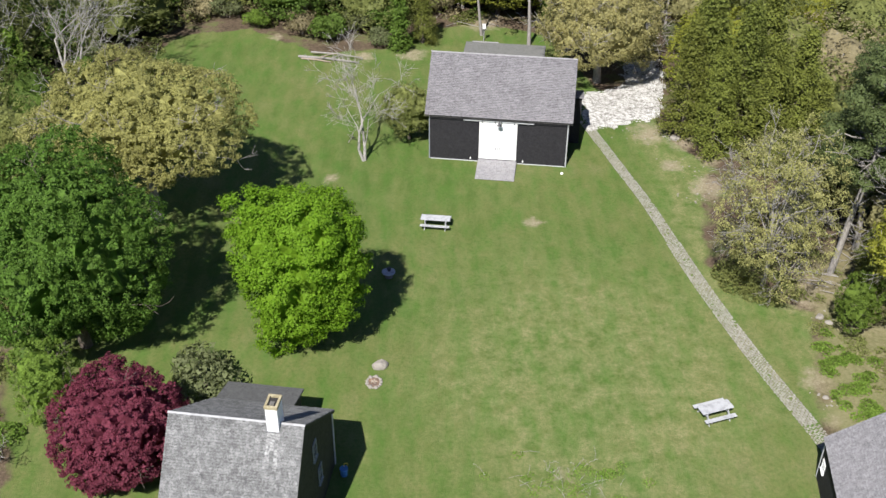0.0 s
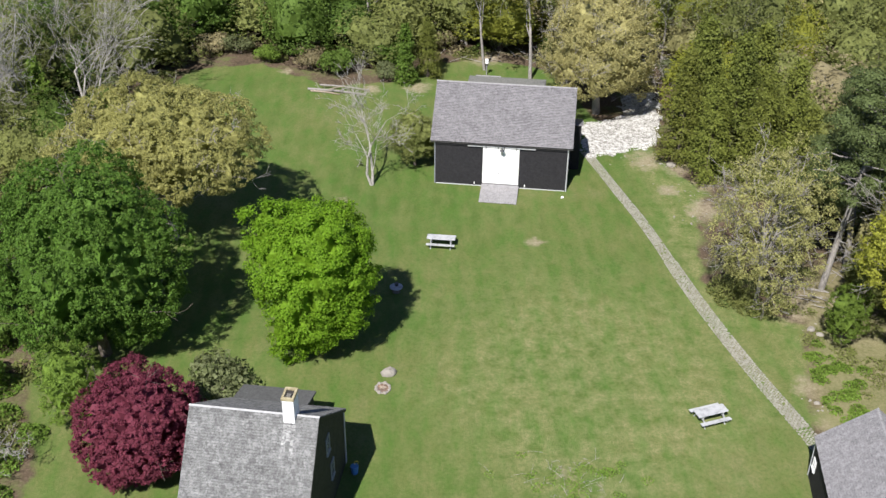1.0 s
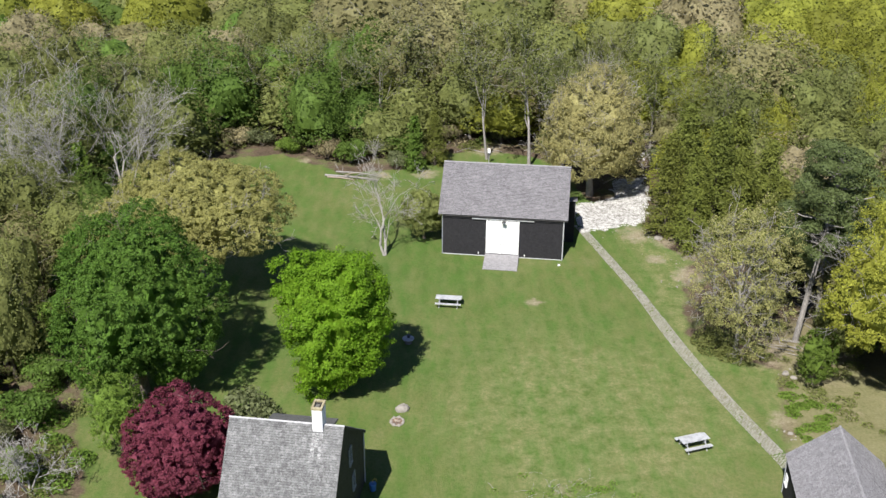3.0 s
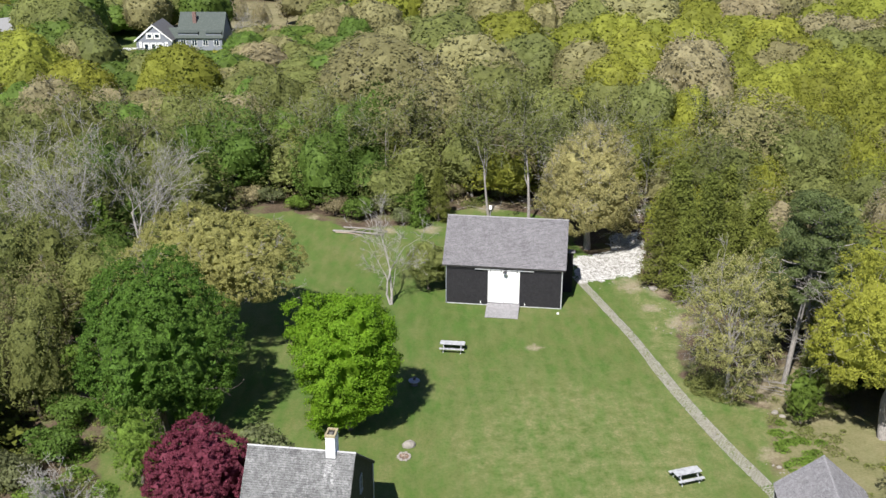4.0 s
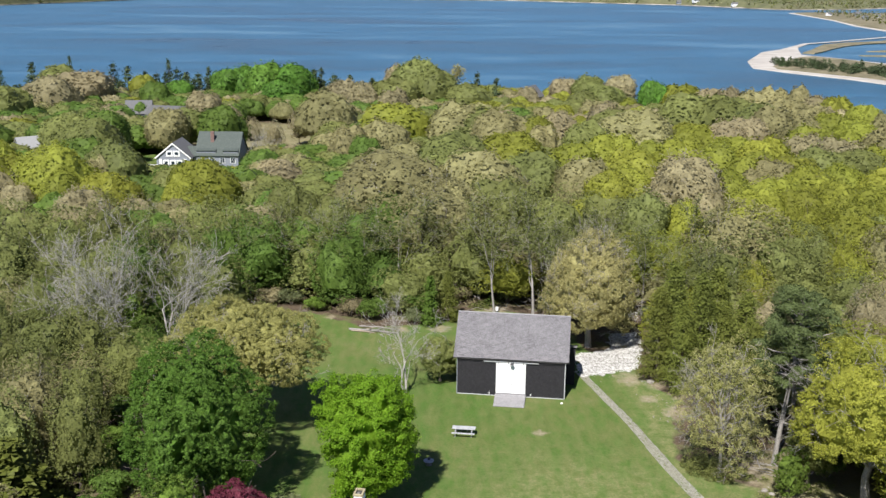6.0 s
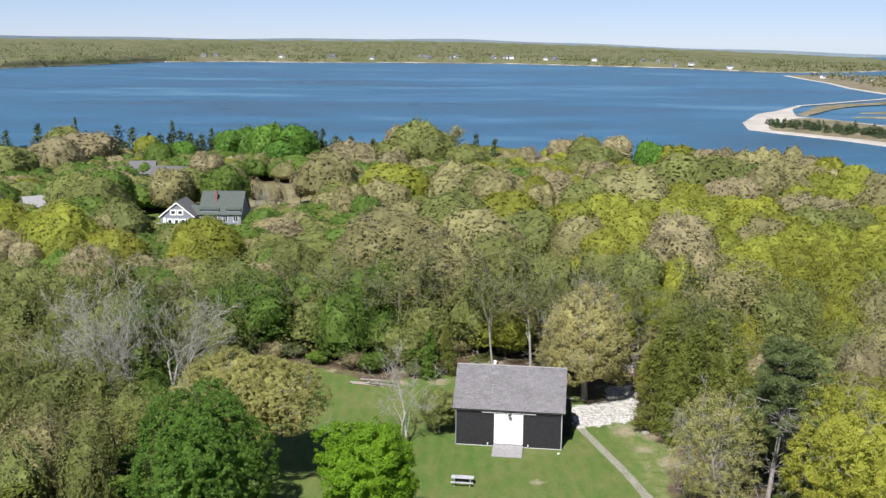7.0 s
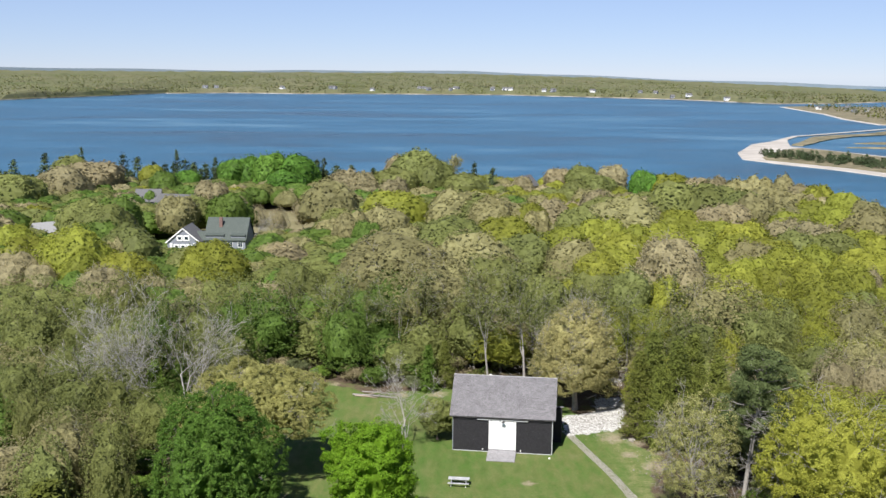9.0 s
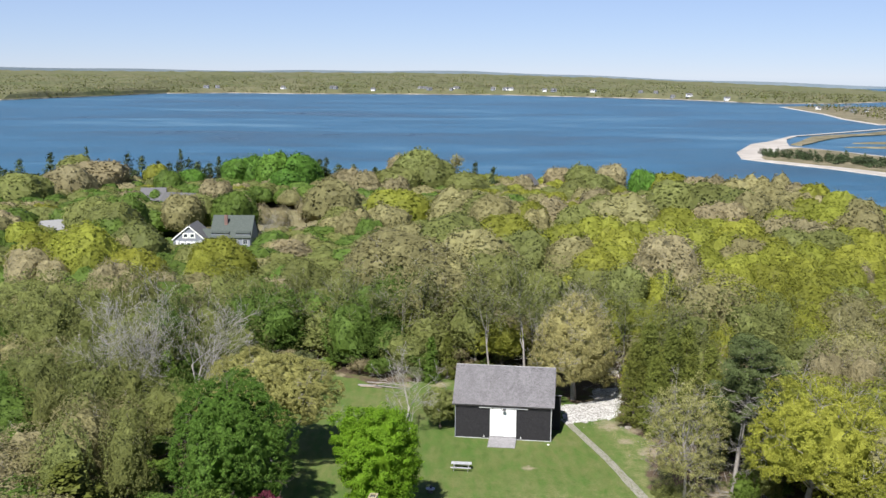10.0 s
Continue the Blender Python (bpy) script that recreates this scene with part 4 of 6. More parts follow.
for i, (x, y, s) in enumerate(((-25, 104, 1.1), (-28, 101, 1.2), (-21.5, 106.5, 1.2), (-18.5, 106.8, 1.1), (-13, 106.2, 1.2), (-11, 105, 1.3), (-5, 103.2, 1.2), (-2.5, 103, 1.3), (3.5, 107.5, 1.2),
                                (10, 108, 1.2), (15.5, 104.5, 1.3), (18, 101.5, 1.3), (-30, 96, 1.2), (-29.5, 91, 1.1), (27.3, 92, 1.3), (26.6, 97, 1.3), (27.5, 88, 1.2), (26.5, 67, 1.0), (28.5, 66, 1.2), (32.5, 57.5, 1.1))):
    plant(("shrub_olive", "shrub_green", "shrub_bud")[i % 3], 1, x, y, s, None, "shrub", "loose shrub at the edge of the woods", "shrubs at the wood's edge")
for i, (x, y, s) in enumerate(((-27, 108.5, 0.75), (-31.5, 104.5, 0.8), (-36, 99, 0.85), (-32, 98.5, 0.6), (-22, 111.5, 0.7), (-39, 92, 0.85), (-30.5, 81, 0.5), (-31, 74, 0.55))):
    plant(("green", "moss")[i % 2], i, x, y, s, None, "broadleaf_tree", "dark green tree at the edge of the woods", "trees of the woods")

for i, (x, y, s) in enumerate(((-25.8, 43.5, 1.0), (-26.8, 49.5, 1.2), (-28.6, 46.2, 1.3), (-27.2, 54.5, 1.1), (-29.4, 57.5, 1.3), (-26.6, 39.5, 1.1), (-28.8, 63, 1.2), (-30, 69, 1.2))):
    plant(("shrub_green", "shrub_olive")[i % 3 == 2], i, x, y, s, None, "shrub", "green leafy bush in the shade of the woods", "bushes west of the lawn")

# the woods near the lawn, tree by tree
KEEP = [(-28.5, 34), (-25, 47), (-28, 60), (-29, 80), (-28, 95), (-23, 104), (-16, 106), (-9, 103), (0, 102), (2, 106), (13, 106), (17, 99), (26.5, 99),
        (26, 86), (31, 82), (33, 70), (34, 58), (34, 47), (30, 34)]
SPOTS = []


def zone(x, y, r):
    """Kinds of tree as they are mixed: yellow-green on the rise to the east, mixed to the west."""
    east = smooth(-5, 25, x)
    wave = 0.5 + 0.5 * math.sin(x * 0.045 + 1.3) * math.cos(y * 0.037)
    w = {"oak": 0.2, "lime": 0.02 + 0.5 * east * (0.5 + wave), "moss": 0.32 - 0.04 * east, "bud": 0.12 - 0.02 * east, "green": 0.34 * (1 - east) + 0.02, "cedar": 0.06 - 0.04 * east}
    far_west = float(smooth(-45, -65, x) * smooth(215, 240, y))
    if far_west > 0.5:
        w = {"oak": 0.05, "lime": 0.02, "moss": 0.42, "bud": 0.14, "green": 0.37, "cedar": 0.0}
    if -36 < x < 2 and 94 < y < 130:
        w = {"oak": 0.04, "lime": 0.0, "moss": 0.2, "bud": 0.06, "green": 0.5, "cedar": 0.2}
    p = np.array(list(w.values()))
    return list(w)[int(r.choice(len(p), p=p / p.sum()))]


WOOD = {"oak": ("oak_tree", "oak in young olive leaf in the woods"), "lime": ("oak_tree", "yellow-green oak in the woods"),
        "moss": ("broadleaf_tree", "olive green broadleaf tree in the woods"), "bud": ("budding_tree", "half-bare grey budding tree in the woods"),
        "green": ("broadleaf_tree", "full green broadleaf tree in the woods"), "cedar": ("cedar_tree", "dark green cedar in the woods")}
# the crowns that stand out in the woods: x, y, radius, height
LIME_A = [(38, 96, 1.9, 8.5), (53, 104, 2.7, 9.2), (32, 106, 2.3, 8.6), (59, 117, 4.3, 11.4), (54, 120, 3.6, 10.3), (37, 125, 3.1, 9.7), (49, 130, 3.8, 10.6), (56, 131, 3.6, 10.4), (63, 135, 3.9, 10.8), (70, 136, 3.7, 10.5), (55, 139, 4, 10.9), (-51, 141, 4, 10.9), (-60, 146, 3.9, 10.7), (-40, 146, 3.3, 10), (30, 147, 3.8, 10.6), (50, 147, 3.8, 10.6), (64, 148, 4.2, 11.2), (78, 148, 4.2, 11.2), (-38, 150, 4.8, 11.9), (-63, 151, 6.2, 13.8), (34, 153, 3.9, 10.7), (72, 154, 3.9, 10.8), (-73, 156, 4.7, 11.8), (66, 162, 4.3, 11.3)]
LIME_B = [(59, 163, 4.5, 11.6), (37, 167, 4.6, 11.7), (92, 173, 3.9, 10.7), (56, 175, 4.8, 12), (88, 175, 4.4, 11.4), (65, 176, 5, 12.3), (50, 178, 4.8, 12), (29, 179, 4.2, 11.1), (45, 182, 4.5, 11.5), (17, 183, 5.7, 13.1), (38, 186, 5, 12.3), (63, 188, 4.6, 11.7), (-88, 190, 3.4, 10), (85, 202, 4.9, 12.1), (100, 216, 5.2, 12.5), (62, 217, 4.4, 11.4), (26, 225, 4.8, 12), (-7, 239, 6.8, 14), (107, 251, 4.4, 11.4), (-102, 367, 4.1, 11)]
OAK_A = [(-35, 54, 2.4, 8.8), (-30, 56, 2.3, 8.6), (-35, 59, 2.8, 9.3), (-32, 64, 2.1, 8.5), (-38, 69, 2, 8.5), (-42, 71, 2.3, 8.6), (-39, 74, 3.3, 10), (-36, 76, 2.8, 9.2), (-47, 81, 2.9, 9.4), (-44, 87, 2.7, 9.2), (53, 89, 3.4, 10.1), (59, 105, 3.8, 10.7), (40, 108, 5.6, 13.1), (-34, 109, 3.1, 9.7), (-57, 112, 4.4, 11.4), (-50, 114, 3.6, 10.3), (-44, 117, 4.2, 11.2), (1, 120, 6.4, 14), (-52, 130, 3.7, 10.5), (8, 143, 6.1, 13.8), (-6, 144, 7.3, 14), (27, 152, 4.5, 11.5), (61, 158, 4, 10.9), (-61, 168, 2.8, 9.3)]
OAK_B = [(14, 182, 4, 10.9), (-4, 187, 3.6, 10.4), (102, 202, 5.2, 12.5), (-17, 206, 4.2, 11.1), (86, 212, 5.4, 12.8), (-10, 215, 4.8, 12), (27, 218, 3.6, 10.3), (49, 218, 7.4, 14), (18, 222, 5.8, 13.4), (-66, 246, 4.6, 11.8), (9, 233, 6.9, 14), (90, 242, 5.4, 12.8), (105, 255, 5.4, 12.7), (-27, 271, 6.9, 14), (104, 272, 5.7, 13.2)]
BUD_A = [(51, 82, 2.2, 8.5), (47, 83, 2.6, 9), (-6, 95, 2.7, 9.1), (0, 103, 3.9, 10.7), (-45, 134, 2.2, 8.5), (76, 140, 2.3, 8.6), (-66, 143, 2.5, 8.9), (-71, 144, 3.3, 9.9), (42, 145, 5.7, 13.1), (81, 178, 4.9, 12.1), (78, 188, 4.6, 11.7), (71, 198, 2.3, 8.6), (70, 217, 4.4, 11.4), (76, 221, 4.7, 11.9), (33, 232, 4.9, 12.1), (51, 268, 4.6, 11.7), (117, 270, 4, 10.9), (-67, 301, 4.5, 11.6), (-9, 313, 4.5, 11.6), (-122, 327, 8.1, 14), (-20, 335, 4.8, 11.9), (-116, 341, 8.4, 14), (-27, 342, 4.9, 12.1)]
MOSS_A = [(48, 91, 2.8, 9.2), (34, 98, 3.8, 10.6), (-9, 98, 2.6, 9), (-23, 100, 2.8, 9.2), (46, 101, 2.7, 9.1), (-46, 102, 2.9, 9.5), (-54, 103, 3.7, 10.5), (44, 103, 4.1, 11), (-15, 103, 3, 9.5), (-12, 106, 3.3, 10), (50, 107, 3, 9.5), (-28, 108, 2.9, 9.5), (5, 109, 3.1, 9.7), (19, 109, 2.8, 9.3), (-24, 110, 3.9, 10.8), (-26, 116, 4.2, 11.2), (-5, 121, 3.7, 10.5), (-32, 122, 3.5, 10.3), (17, 122, 4.8, 11.9), (31, 124, 3.6, 10.4), (11, 126, 4.9, 12.1), (26, 126, 3.3, 10), (-22, 138, 3.4, 10), (-45, 158, 2.7, 9.1)]
MOSS_B = [(18, 158, 4.8, 12), (3, 159, 4.8, 12), (75, 171, 4.3, 11.3), (82, 171, 4.3, 11.3), (-59, 173, 4.7, 11.8), (5, 174, 5.9, 13.4), (-73, 206, 5.4, 12.8), (36, 208, 5, 12.2), (-83, 223, 5.2, 12.6), (14, 230, 6, 13.6), (88, 248, 5.8, 13.4), (50, 252, 4.7, 11.8), (-63, 257, 3.9, 10.8), (86, 271, 7, 14), (76, 274, 7.4, 14), (-127, 295, 7, 14), (-135, 373, 6.1, 13.7)]
GREEN_A = [(-26, 99, 2.5, 8.8), (-8, 117, 2.3, 8.6), (-68, 181, 4.2, 11.1), (-13, 199, 3, 9.6), (-77, 229, 5.1, 12.4), (-53, 252, 4.9, 12.1), (-123, 296, 3.5, 10.3), (-91, 340, 4.4, 11.5)]
STAND = []
for k, rows in (("lime", LIME_A + LIME_B), ("oak", OAK_A + OAK_B), ("bud", BUD_A), ("moss", MOSS_A + MOSS_B), ("green", GREEN_A)):
    STAND += [(("bud", "moss", "green")[int(x + y) % 3] if k == "oak" and x < -25 and 78 < y < 135 else k, x, y, s * (1.08 if y < 90 and x < 0 else 1.12), h) for x, y, s, h in rows]
r = np.random.default_rng(5)
CLEAR = [((-60, 246), (-34, 246), (-28, 318), (-58, 322)), ((-73, 196), (-42, 196), (-40, 246), (-73, 246)),
         ((-106, 212), (-90, 212), (-90, 246), (-106, 246)), ((-89, 304), (-72, 304), (-72, 322), (-89, 322)), ((36, 342), (46, 342), (46, 374), (36, 374)), ((76, 325), (86, 325), (86, 352), (76, 352))]
STAND = [t for t in STAND if t[2] < 90 or float(inside(t[1], t[2], KEEP)) < -0.5]
STAND = [("moss" if k == "oak" and x < -25 and y < 90 and (x + y) % 3 else k, x, y, s, h) for k, x, y, s, h in STAND]
STAND = [("green" if -34 < x < 0 and 94 < y < 128 and k != "lime" and (x + y) % 3 else k, x, y, s, h) for k, x, y, s, h in STAND]
for k, x, y, s, h in STAND:
    SPOTS.append((x, y, s))


def open_view(x, y):
    """How high a tree may stand so that the houses and the meadow behind stay open to the south."""
    q = x / (y + 33)
    for lo, hi, slope, end in ((-0.275, -0.16, 0.168, 226), (-0.39, -0.335, 0.150, 236), (-0.18, -0.095, 0.150, 262), (-0.27, -0.19, 0.125, 306)):
        if lo < q < hi and y < end:
            return 40.5 - slope * (y + 33) - float(ground_z(x, y))
    return 99.0


def fill(r, x0, x1, y0, y1, size, tries, ok):
    """Lower trees in the gaps between those that stand out."""
    out = []
    for _ in range(tries):
        x, y, s = r.uniform(x0, x1), r.uniform(y0, y1), r.uniform(*size)
        if ok(x, y) and all((x - a) ** 2 + (y - b) ** 2 > (0.58 * (s + c)) ** 2 for a, b, c in SPOTS):
            h = min(max(1.6 * s, 5.4), 7.2, open_view(x, y))
            if h < 2.5:
                continue
            s = min(s, h * 0.6)
            SPOTS.append((x, y, s))
            out.append((zone(x, y, r), x, y, s, h, "_low"))
    return out


near_ok = lambda x, y: float(inside(x, y, KEEP)) < (-5.0 if x < -20 and y < 100 else -1.0) and abs(x) < 22 + (y + 38) * 0.40 and y > 40
far_ok = lambda x, y: (not (x < -36 and y > shore_y(x) - 26) and abs(x) < 24 + (y + 38) * 0.45 and y < shore_y(x) - 7 and all(float(inside(x, y, c)) < -2 for c in CLEAR))
NEAR = [(*t, "") for t in STAND if t[2] < 152] + fill(r, -95, 95, 38, 152, (3.2, 5.8), 6000, near_ok)
FAR = [(*t, "") for t in STAND if t[2] >= 152] + fill(r, -220, 215, 152, 400, (3.8, 6.6), 8000, far_ok)
for k, x, y, s, h, low_ in NEAR:
    nm, lb = WOOD[k]
    q = s / (2.6 if k == "cedar" else 4.8)
    hh = h / (10.0 if k == "cedar" else 12.4)
    plant(k if k == "cedar" else k + ("_back" if y > 122 else "") + low_, int(r.integers(4)), x, y, q, None, nm, lb, "trees of the woods", tall=hh / q)

for i, (x, y) in enumerate(((-24, 109), (-19.5, 112), (-14, 109.5), (-9, 111), (-4.5, 106.5), (-1.5, 111), (3, 112), (6, 109), (14.5, 108.5), (17.5, 105), (22, 108), (26.5, 103), (30, 100), (31, 92), (-33, 95), (-35.5, 103), (-29, 115), (-12, 118), (2, 119), (12, 117), (24, 118), (34, 106))):
    plant("thin", i, x, y, r.uniform(0.7, 0.95), None, "slender_tree", "slender grey tree in thin young leaf at the wood's edge", "slender trees of the woods")

# the woods beyond, down to the shore
Q, MI, TI, ON = [], [], [], []
names = ["oak", "lime", "moss", "bud", "green", "broad"]
low = {}
SHAPE = {"oak": (0.34, 0.5, 0.18, 0.97), "lime": (0.34, 0.5, 0.18, 0.97), "moss": (0.44, 0.7, 0.24, 0.96), "bud": (0.38, 0.5, 0.2, 0.95), "green": (0.44, 0.7, 0.24, 0.96), "broad": (0.44, 0.7, 0.2, 0.96)}
for i, nme in enumerate(names):
    mid_, skirt_, lump_, core_ = SHAPE[nme]
    low[nme] = []
    for k in range(4):
        low[nme].append([crown(5.2, 12.6, 1.6, n_, sz_, np.random.default_rng(200 + 10 * i + k), lobes=12, lump=lump_, tuft=0.03, core=core_, mid=mid_, skirt=skirt_, shell=0.025, per=2, level=3, wob=0.12, puff=0.05, puffs=260, jitter=0.4, rough=0.025, full=1.0, soft=0.45)[:2]
                         for n_, sz_ in ((3000, 0.245), (1500, 0.31), (1750, 0.32), (900, 0.4))])
SKY_A = [(-0.7, 352, 8.3, 18.7), (5, 345, 6.1, 16), (-8.8, 340, 8.1, 13.1), (15.8, 338, 7.6, 11.4), (61, 358, 5.9, 12.8), (55.8, 335, 6, 9.6), (63.9, 338, 5.7, 11.3)]
SKY_B = [(-9.2, 365, 4.3, 14.9), (37.6, 348, 4.6, 9.4), (53.1, 362, 5.2, 10.9), (71.4, 350, 5, 13.5), (94.1, 318, 5.7, 12.1), (100.3, 315, 5.3, 12.8), (117.5, 285, 5.2, 12.9)]
SKY_C = [(105.8, 308, 6.3, 12.7), (112.2, 306, 5.6, 13.2), (117.9, 300, 4.7, 14), (119.2, 240, 4.8, 11.6)]
SKY_D = [(88.3, 330, 6.7, 12.8), (119.2, 275, 6.1, 13.7), (119.4, 255, 5.1, 12.7)]
SKY_E = [(-70.7, 362, 5.5, 13.3), (-65, 364, 6, 14.5), (-55.7, 358, 7.2, 16.1), (-46.9, 358, 6.7, 15.5), (-43.2, 362, 5.5, 13.1), (-50.2, 350, 7.4, 10.5), (78.8, 332, 4.4, 12.8), (-86, 352, 5.0, 10.5)]
for k, rows in (("moss", SKY_A), ("bud", SKY_B), ("oak", SKY_C), ("lime", SKY_D), ("broad", SKY_E)):
    FAR += [(k, x, y, s, h, "") for x, y, s, h in rows]
for k, x, y, s, h, low_ in FAR:
    k = "moss" if k == "cedar" else k
    q, o = low[k][int(r.integers(4))][(0 if y < 235 else 2) + (1 if low_ else 0)]
    a = r.uniform(0, 6.283)
    c_, s_ = math.cos(a) * s / 4.8, math.sin(a) * s / 4.8
    Q.append(q @ np.array([[c_, s_, 0], [-s_, c_, 0], [0, 0, h / 12.4]]) + (x, y, float(ground_z(x, y))))
    ON.append(o @ np.array([[math.cos(a), math.sin(a), 0], [-math.sin(a), math.cos(a), 0], [0, 0, 1]]))
    MI.append(np.full(len(q), names.index(k)))
    TI.append(np.full(len(q), r.random()))
woods = new("far_woods", quads_mesh("far_woods", (np.concatenate(Q), np.concatenate(ON)), [LEAF[n] for n in names], np.concatenate(MI), np.concatenate(TI)))
tagged(woods, "spring woods in olive and yellow-green leaf falling to the bay", "woods", kind="stuff")

plant("vine", 0, -32.9, 85.4, 1.25, 30, "ivy_tree", "dark ivy-clad trunk at the wood's edge")
for x, y, s in ((-46, 262, 0.45), (-40, 256, 0.5), (-35, 272, 0.4), (-50, 284, 0.4), (-38, 292, 0.45), (-33, 300, 0.5)):
    plant("bud", int(x) % 3, x, y, s, None, "budding_tree", "small grey budding tree in the meadow", "trees in the meadow", tall=1.2)
plant("bare_grey", 0, -38.5, 213, 0.7, None, "bare_tree", "grey leafless tree before the meadow")

# evergreens along the shore to the west
FIR_A = [(-134.3, 385, 2.2, 16.8), (-147.3, 380, 4.4, 14.4), (-118, 385, 3.6, 14.7), (-111.7, 382, 4.9, 13.2), (-96.8, 385, 2.7, 15.7), (-92.5, 380, 4, 13), (-87.1, 370, 5.6, 12.1), (-81.7, 385, 3.1, 13.1),
         (-84.4, 380, 4.4, 11.3), (-40.7, 382, 4.9, 12.5), (-38.3, 385, 3.2, 12.9), (-33.2, 385, 4.5, 10.7), (-27.1, 385, 3.6, 10.3), (-17.9, 370, 3.9, 10.4)]
FIR_B = [(20.6, 358, 3, 14.2), (26.9, 352, 3.3, 12.5), (-105.6, 384, 4.5, 11.2), (-101.2, 384, 4, 10.8), (-158.7, 378, 4.4, 12.1), (-83.1, 360, 5.1, 8.8), (-90.2, 345, 4.5, 8.1)]
for i, (x, y, s, h) in enumerate(FIR_A + FIR_B):
    plant("fir", i, x, y, s / 3.0, None, "fir_tree", "tall dark evergreen on the shore", "shore evergreens", tall=h / 9.6 / (s / 3.0))
for i in range(84):
    x = -176 + i * 1.95 + r.uniform(-1.5, 1.5)
    plant("fir", i, x, shore_y(x) - r.uniform(4, 26), r.uniform(0.9, 1.4), None, "fir_tree", "dark evergreen on the shore", "shore evergreens", tall=r.uniform(0.6, 0.85))
bare_model("bare_shore", 97, 14.0, 5, GREY, stems=1, spread=0.6, leaf=("haze", 1500, 0.3), girth=0.02)
plant("bare_shore", 0, 13.5, 362, 1.35, 0, "bare_tree", "tall half-bare oak standing over the shore woods")
for i in range(250):
    t = r.random()
    x, y = 212 + 92 * t + r.normal(0, 7), 612 - 168 * t + r.normal(0, 13)
    if float(inside(x, y, [(210, 598), (228, 650), (250, 670), (268, 646), (284, 598), (322, 540), (338, 450), (268, 442), (243, 488), (230, 518), (216, 550)])) < 0:
        continue
    plant("scrub", i, x, y, 0.45 + 0.55 * r.random() ** 1.3, None, "cedar_tree", "dark cedar on the sandy spit", "cedars on the spit", tall=r.uniform(0.6, 1.0), z=SEA + 0.8)

# ---- buildings ----
def slope_box(name, x0, x1, ya, za, yb, zb, thick, material, parent, label=""):
    """A roof slab from (ya, za) to (yb, zb), pushed along x."""
    d = Vector((0, yb - ya, zb - za)).normalized()
    n = Vector((0, -d.z, d.y))
    if n.z < 0:
        n = -n
    lo = [Vector((0, ya, za)) - n * thick, Vector((0, yb, zb)) - n * thick, Vector((0, yb, zb)), Vector((0, ya, za))]
    v = [(x0, p.y, p.z) for p in lo] + [(x1, p.y, p.z) for p in lo]
    f = [(0, 1, 2, 3), (7, 6, 5, 4), (0, 4, 5, 1), (1, 5, 6, 2), (2, 6, 7, 3), (3, 7, 4, 0)]
    return piece(name, mesh_of(name, v, f, material), parent, label)


def plane_at(origin, xdir, up):
    x, y = Vector(xdir).normalized(), Vector(up).normalized()
    z = x.cross(y)
    m = Matrix((x, y, z)).transposed().to_4x4()
    m.translation = origin
    return m


def gable_building(root, length, y0, y1, ridge, top, f_slope, b_slope, wall_mat, roof_mat, over=0.3, gable_over=0.3, base=-0.3, course=0.14, cap=GREY_WOOD, siding=True, seed=3):
    """A block with a gable at each end, its ridge along x; returns the wall heights front and back."""
    zf, zb = top - (ridge - y0) * f_slope, top - (y1 - ridge) * b_slope
    wt = top - 0.14
    out = [(y0, base), (y1, base), (y1, zb - 0.14), (ridge, wt - 0.02), (y0, zf - 0.14)]
    v = [(0, y, z) for y, z in out] + [(length, y, z) for y, z in out]
    f = [(4, 3, 2, 1, 0), (5, 6, 7, 8, 9)] + [(i, (i + 1) % 5, (i + 1) % 5 + 5, i + 5) for i in range(5)]
    piece("wall", mesh_of("wall", v, f, wall_mat), root)
    ef, eb = zf - over * f_slope, zb - over * b_slope
    xa, xb = -gable_over, length + gable_over
    front = slope_box("roof", xa, xb, y0 - over, ef, ridge, top, 0.1, roof_mat, root)
    back = slope_box("roof", xa, xb, y1 + over, eb, ridge, top, 0.1, roof_mat, root)
    lf, lb = math.hypot(ridge - y0 + over, top - ef), math.hypot(y1 + over - ridge, top - eb)
    shingles("shingle", xb - xa, lf, roof_mat, front, plane_at((xa, y0 - over, ef), (1, 0, 0), (0, ridge - y0 + over, top - ef)), course, seed=seed)
    shingles("shingle", xb - xa, lb, roof_mat, back, plane_at((xb, y1 + over, eb), (-1, 0, 0), (0, ridge - y1 - over, top - eb)), course, seed=seed + 1)
    for s, n_ in ((-1, f_slope), (1, b_slope)):
        bm = bmesh.new()
        box(bm, xa - 0.02, xb + 0.02, 0, 0.075, 0, 0.02, m=Matrix.Translation((0, ridge, top + 0.03)) @ Matrix.Rotation(math.atan(n_) * (-1 if s > 0 else 1), 4, "X") @ Matrix.Scale(s, 4, (0, 1, 0)))
        part("ridge_board", bm, cap, root)
    if siding:
        for x, d, nm in ((length, 1, "r"), (0, -1, "l")):
            def cut(h, d=d):
                a, b = y0, y1
                hh = h + base
                if hh > zf - 0.16:
                    a = ridge - (top - 0.16 - hh) / f_slope
                if hh > zb - 0.16:
                    b = ridge + (top - 0.16 - hh) / b_slope
                return (a - y0, b - y0) if d > 0 else (y1 - b, y1 - a)
            shingles("siding", 0, top - base - 0.3, wall_mat, root, plane_at((x, y0 if d > 0 else y1, base), (0, d, 0), (0, 0, 1)), 0.15, 0.18, 0.018, seed + 5 + d, cut, chamfer=0.004)
    return zf, zb


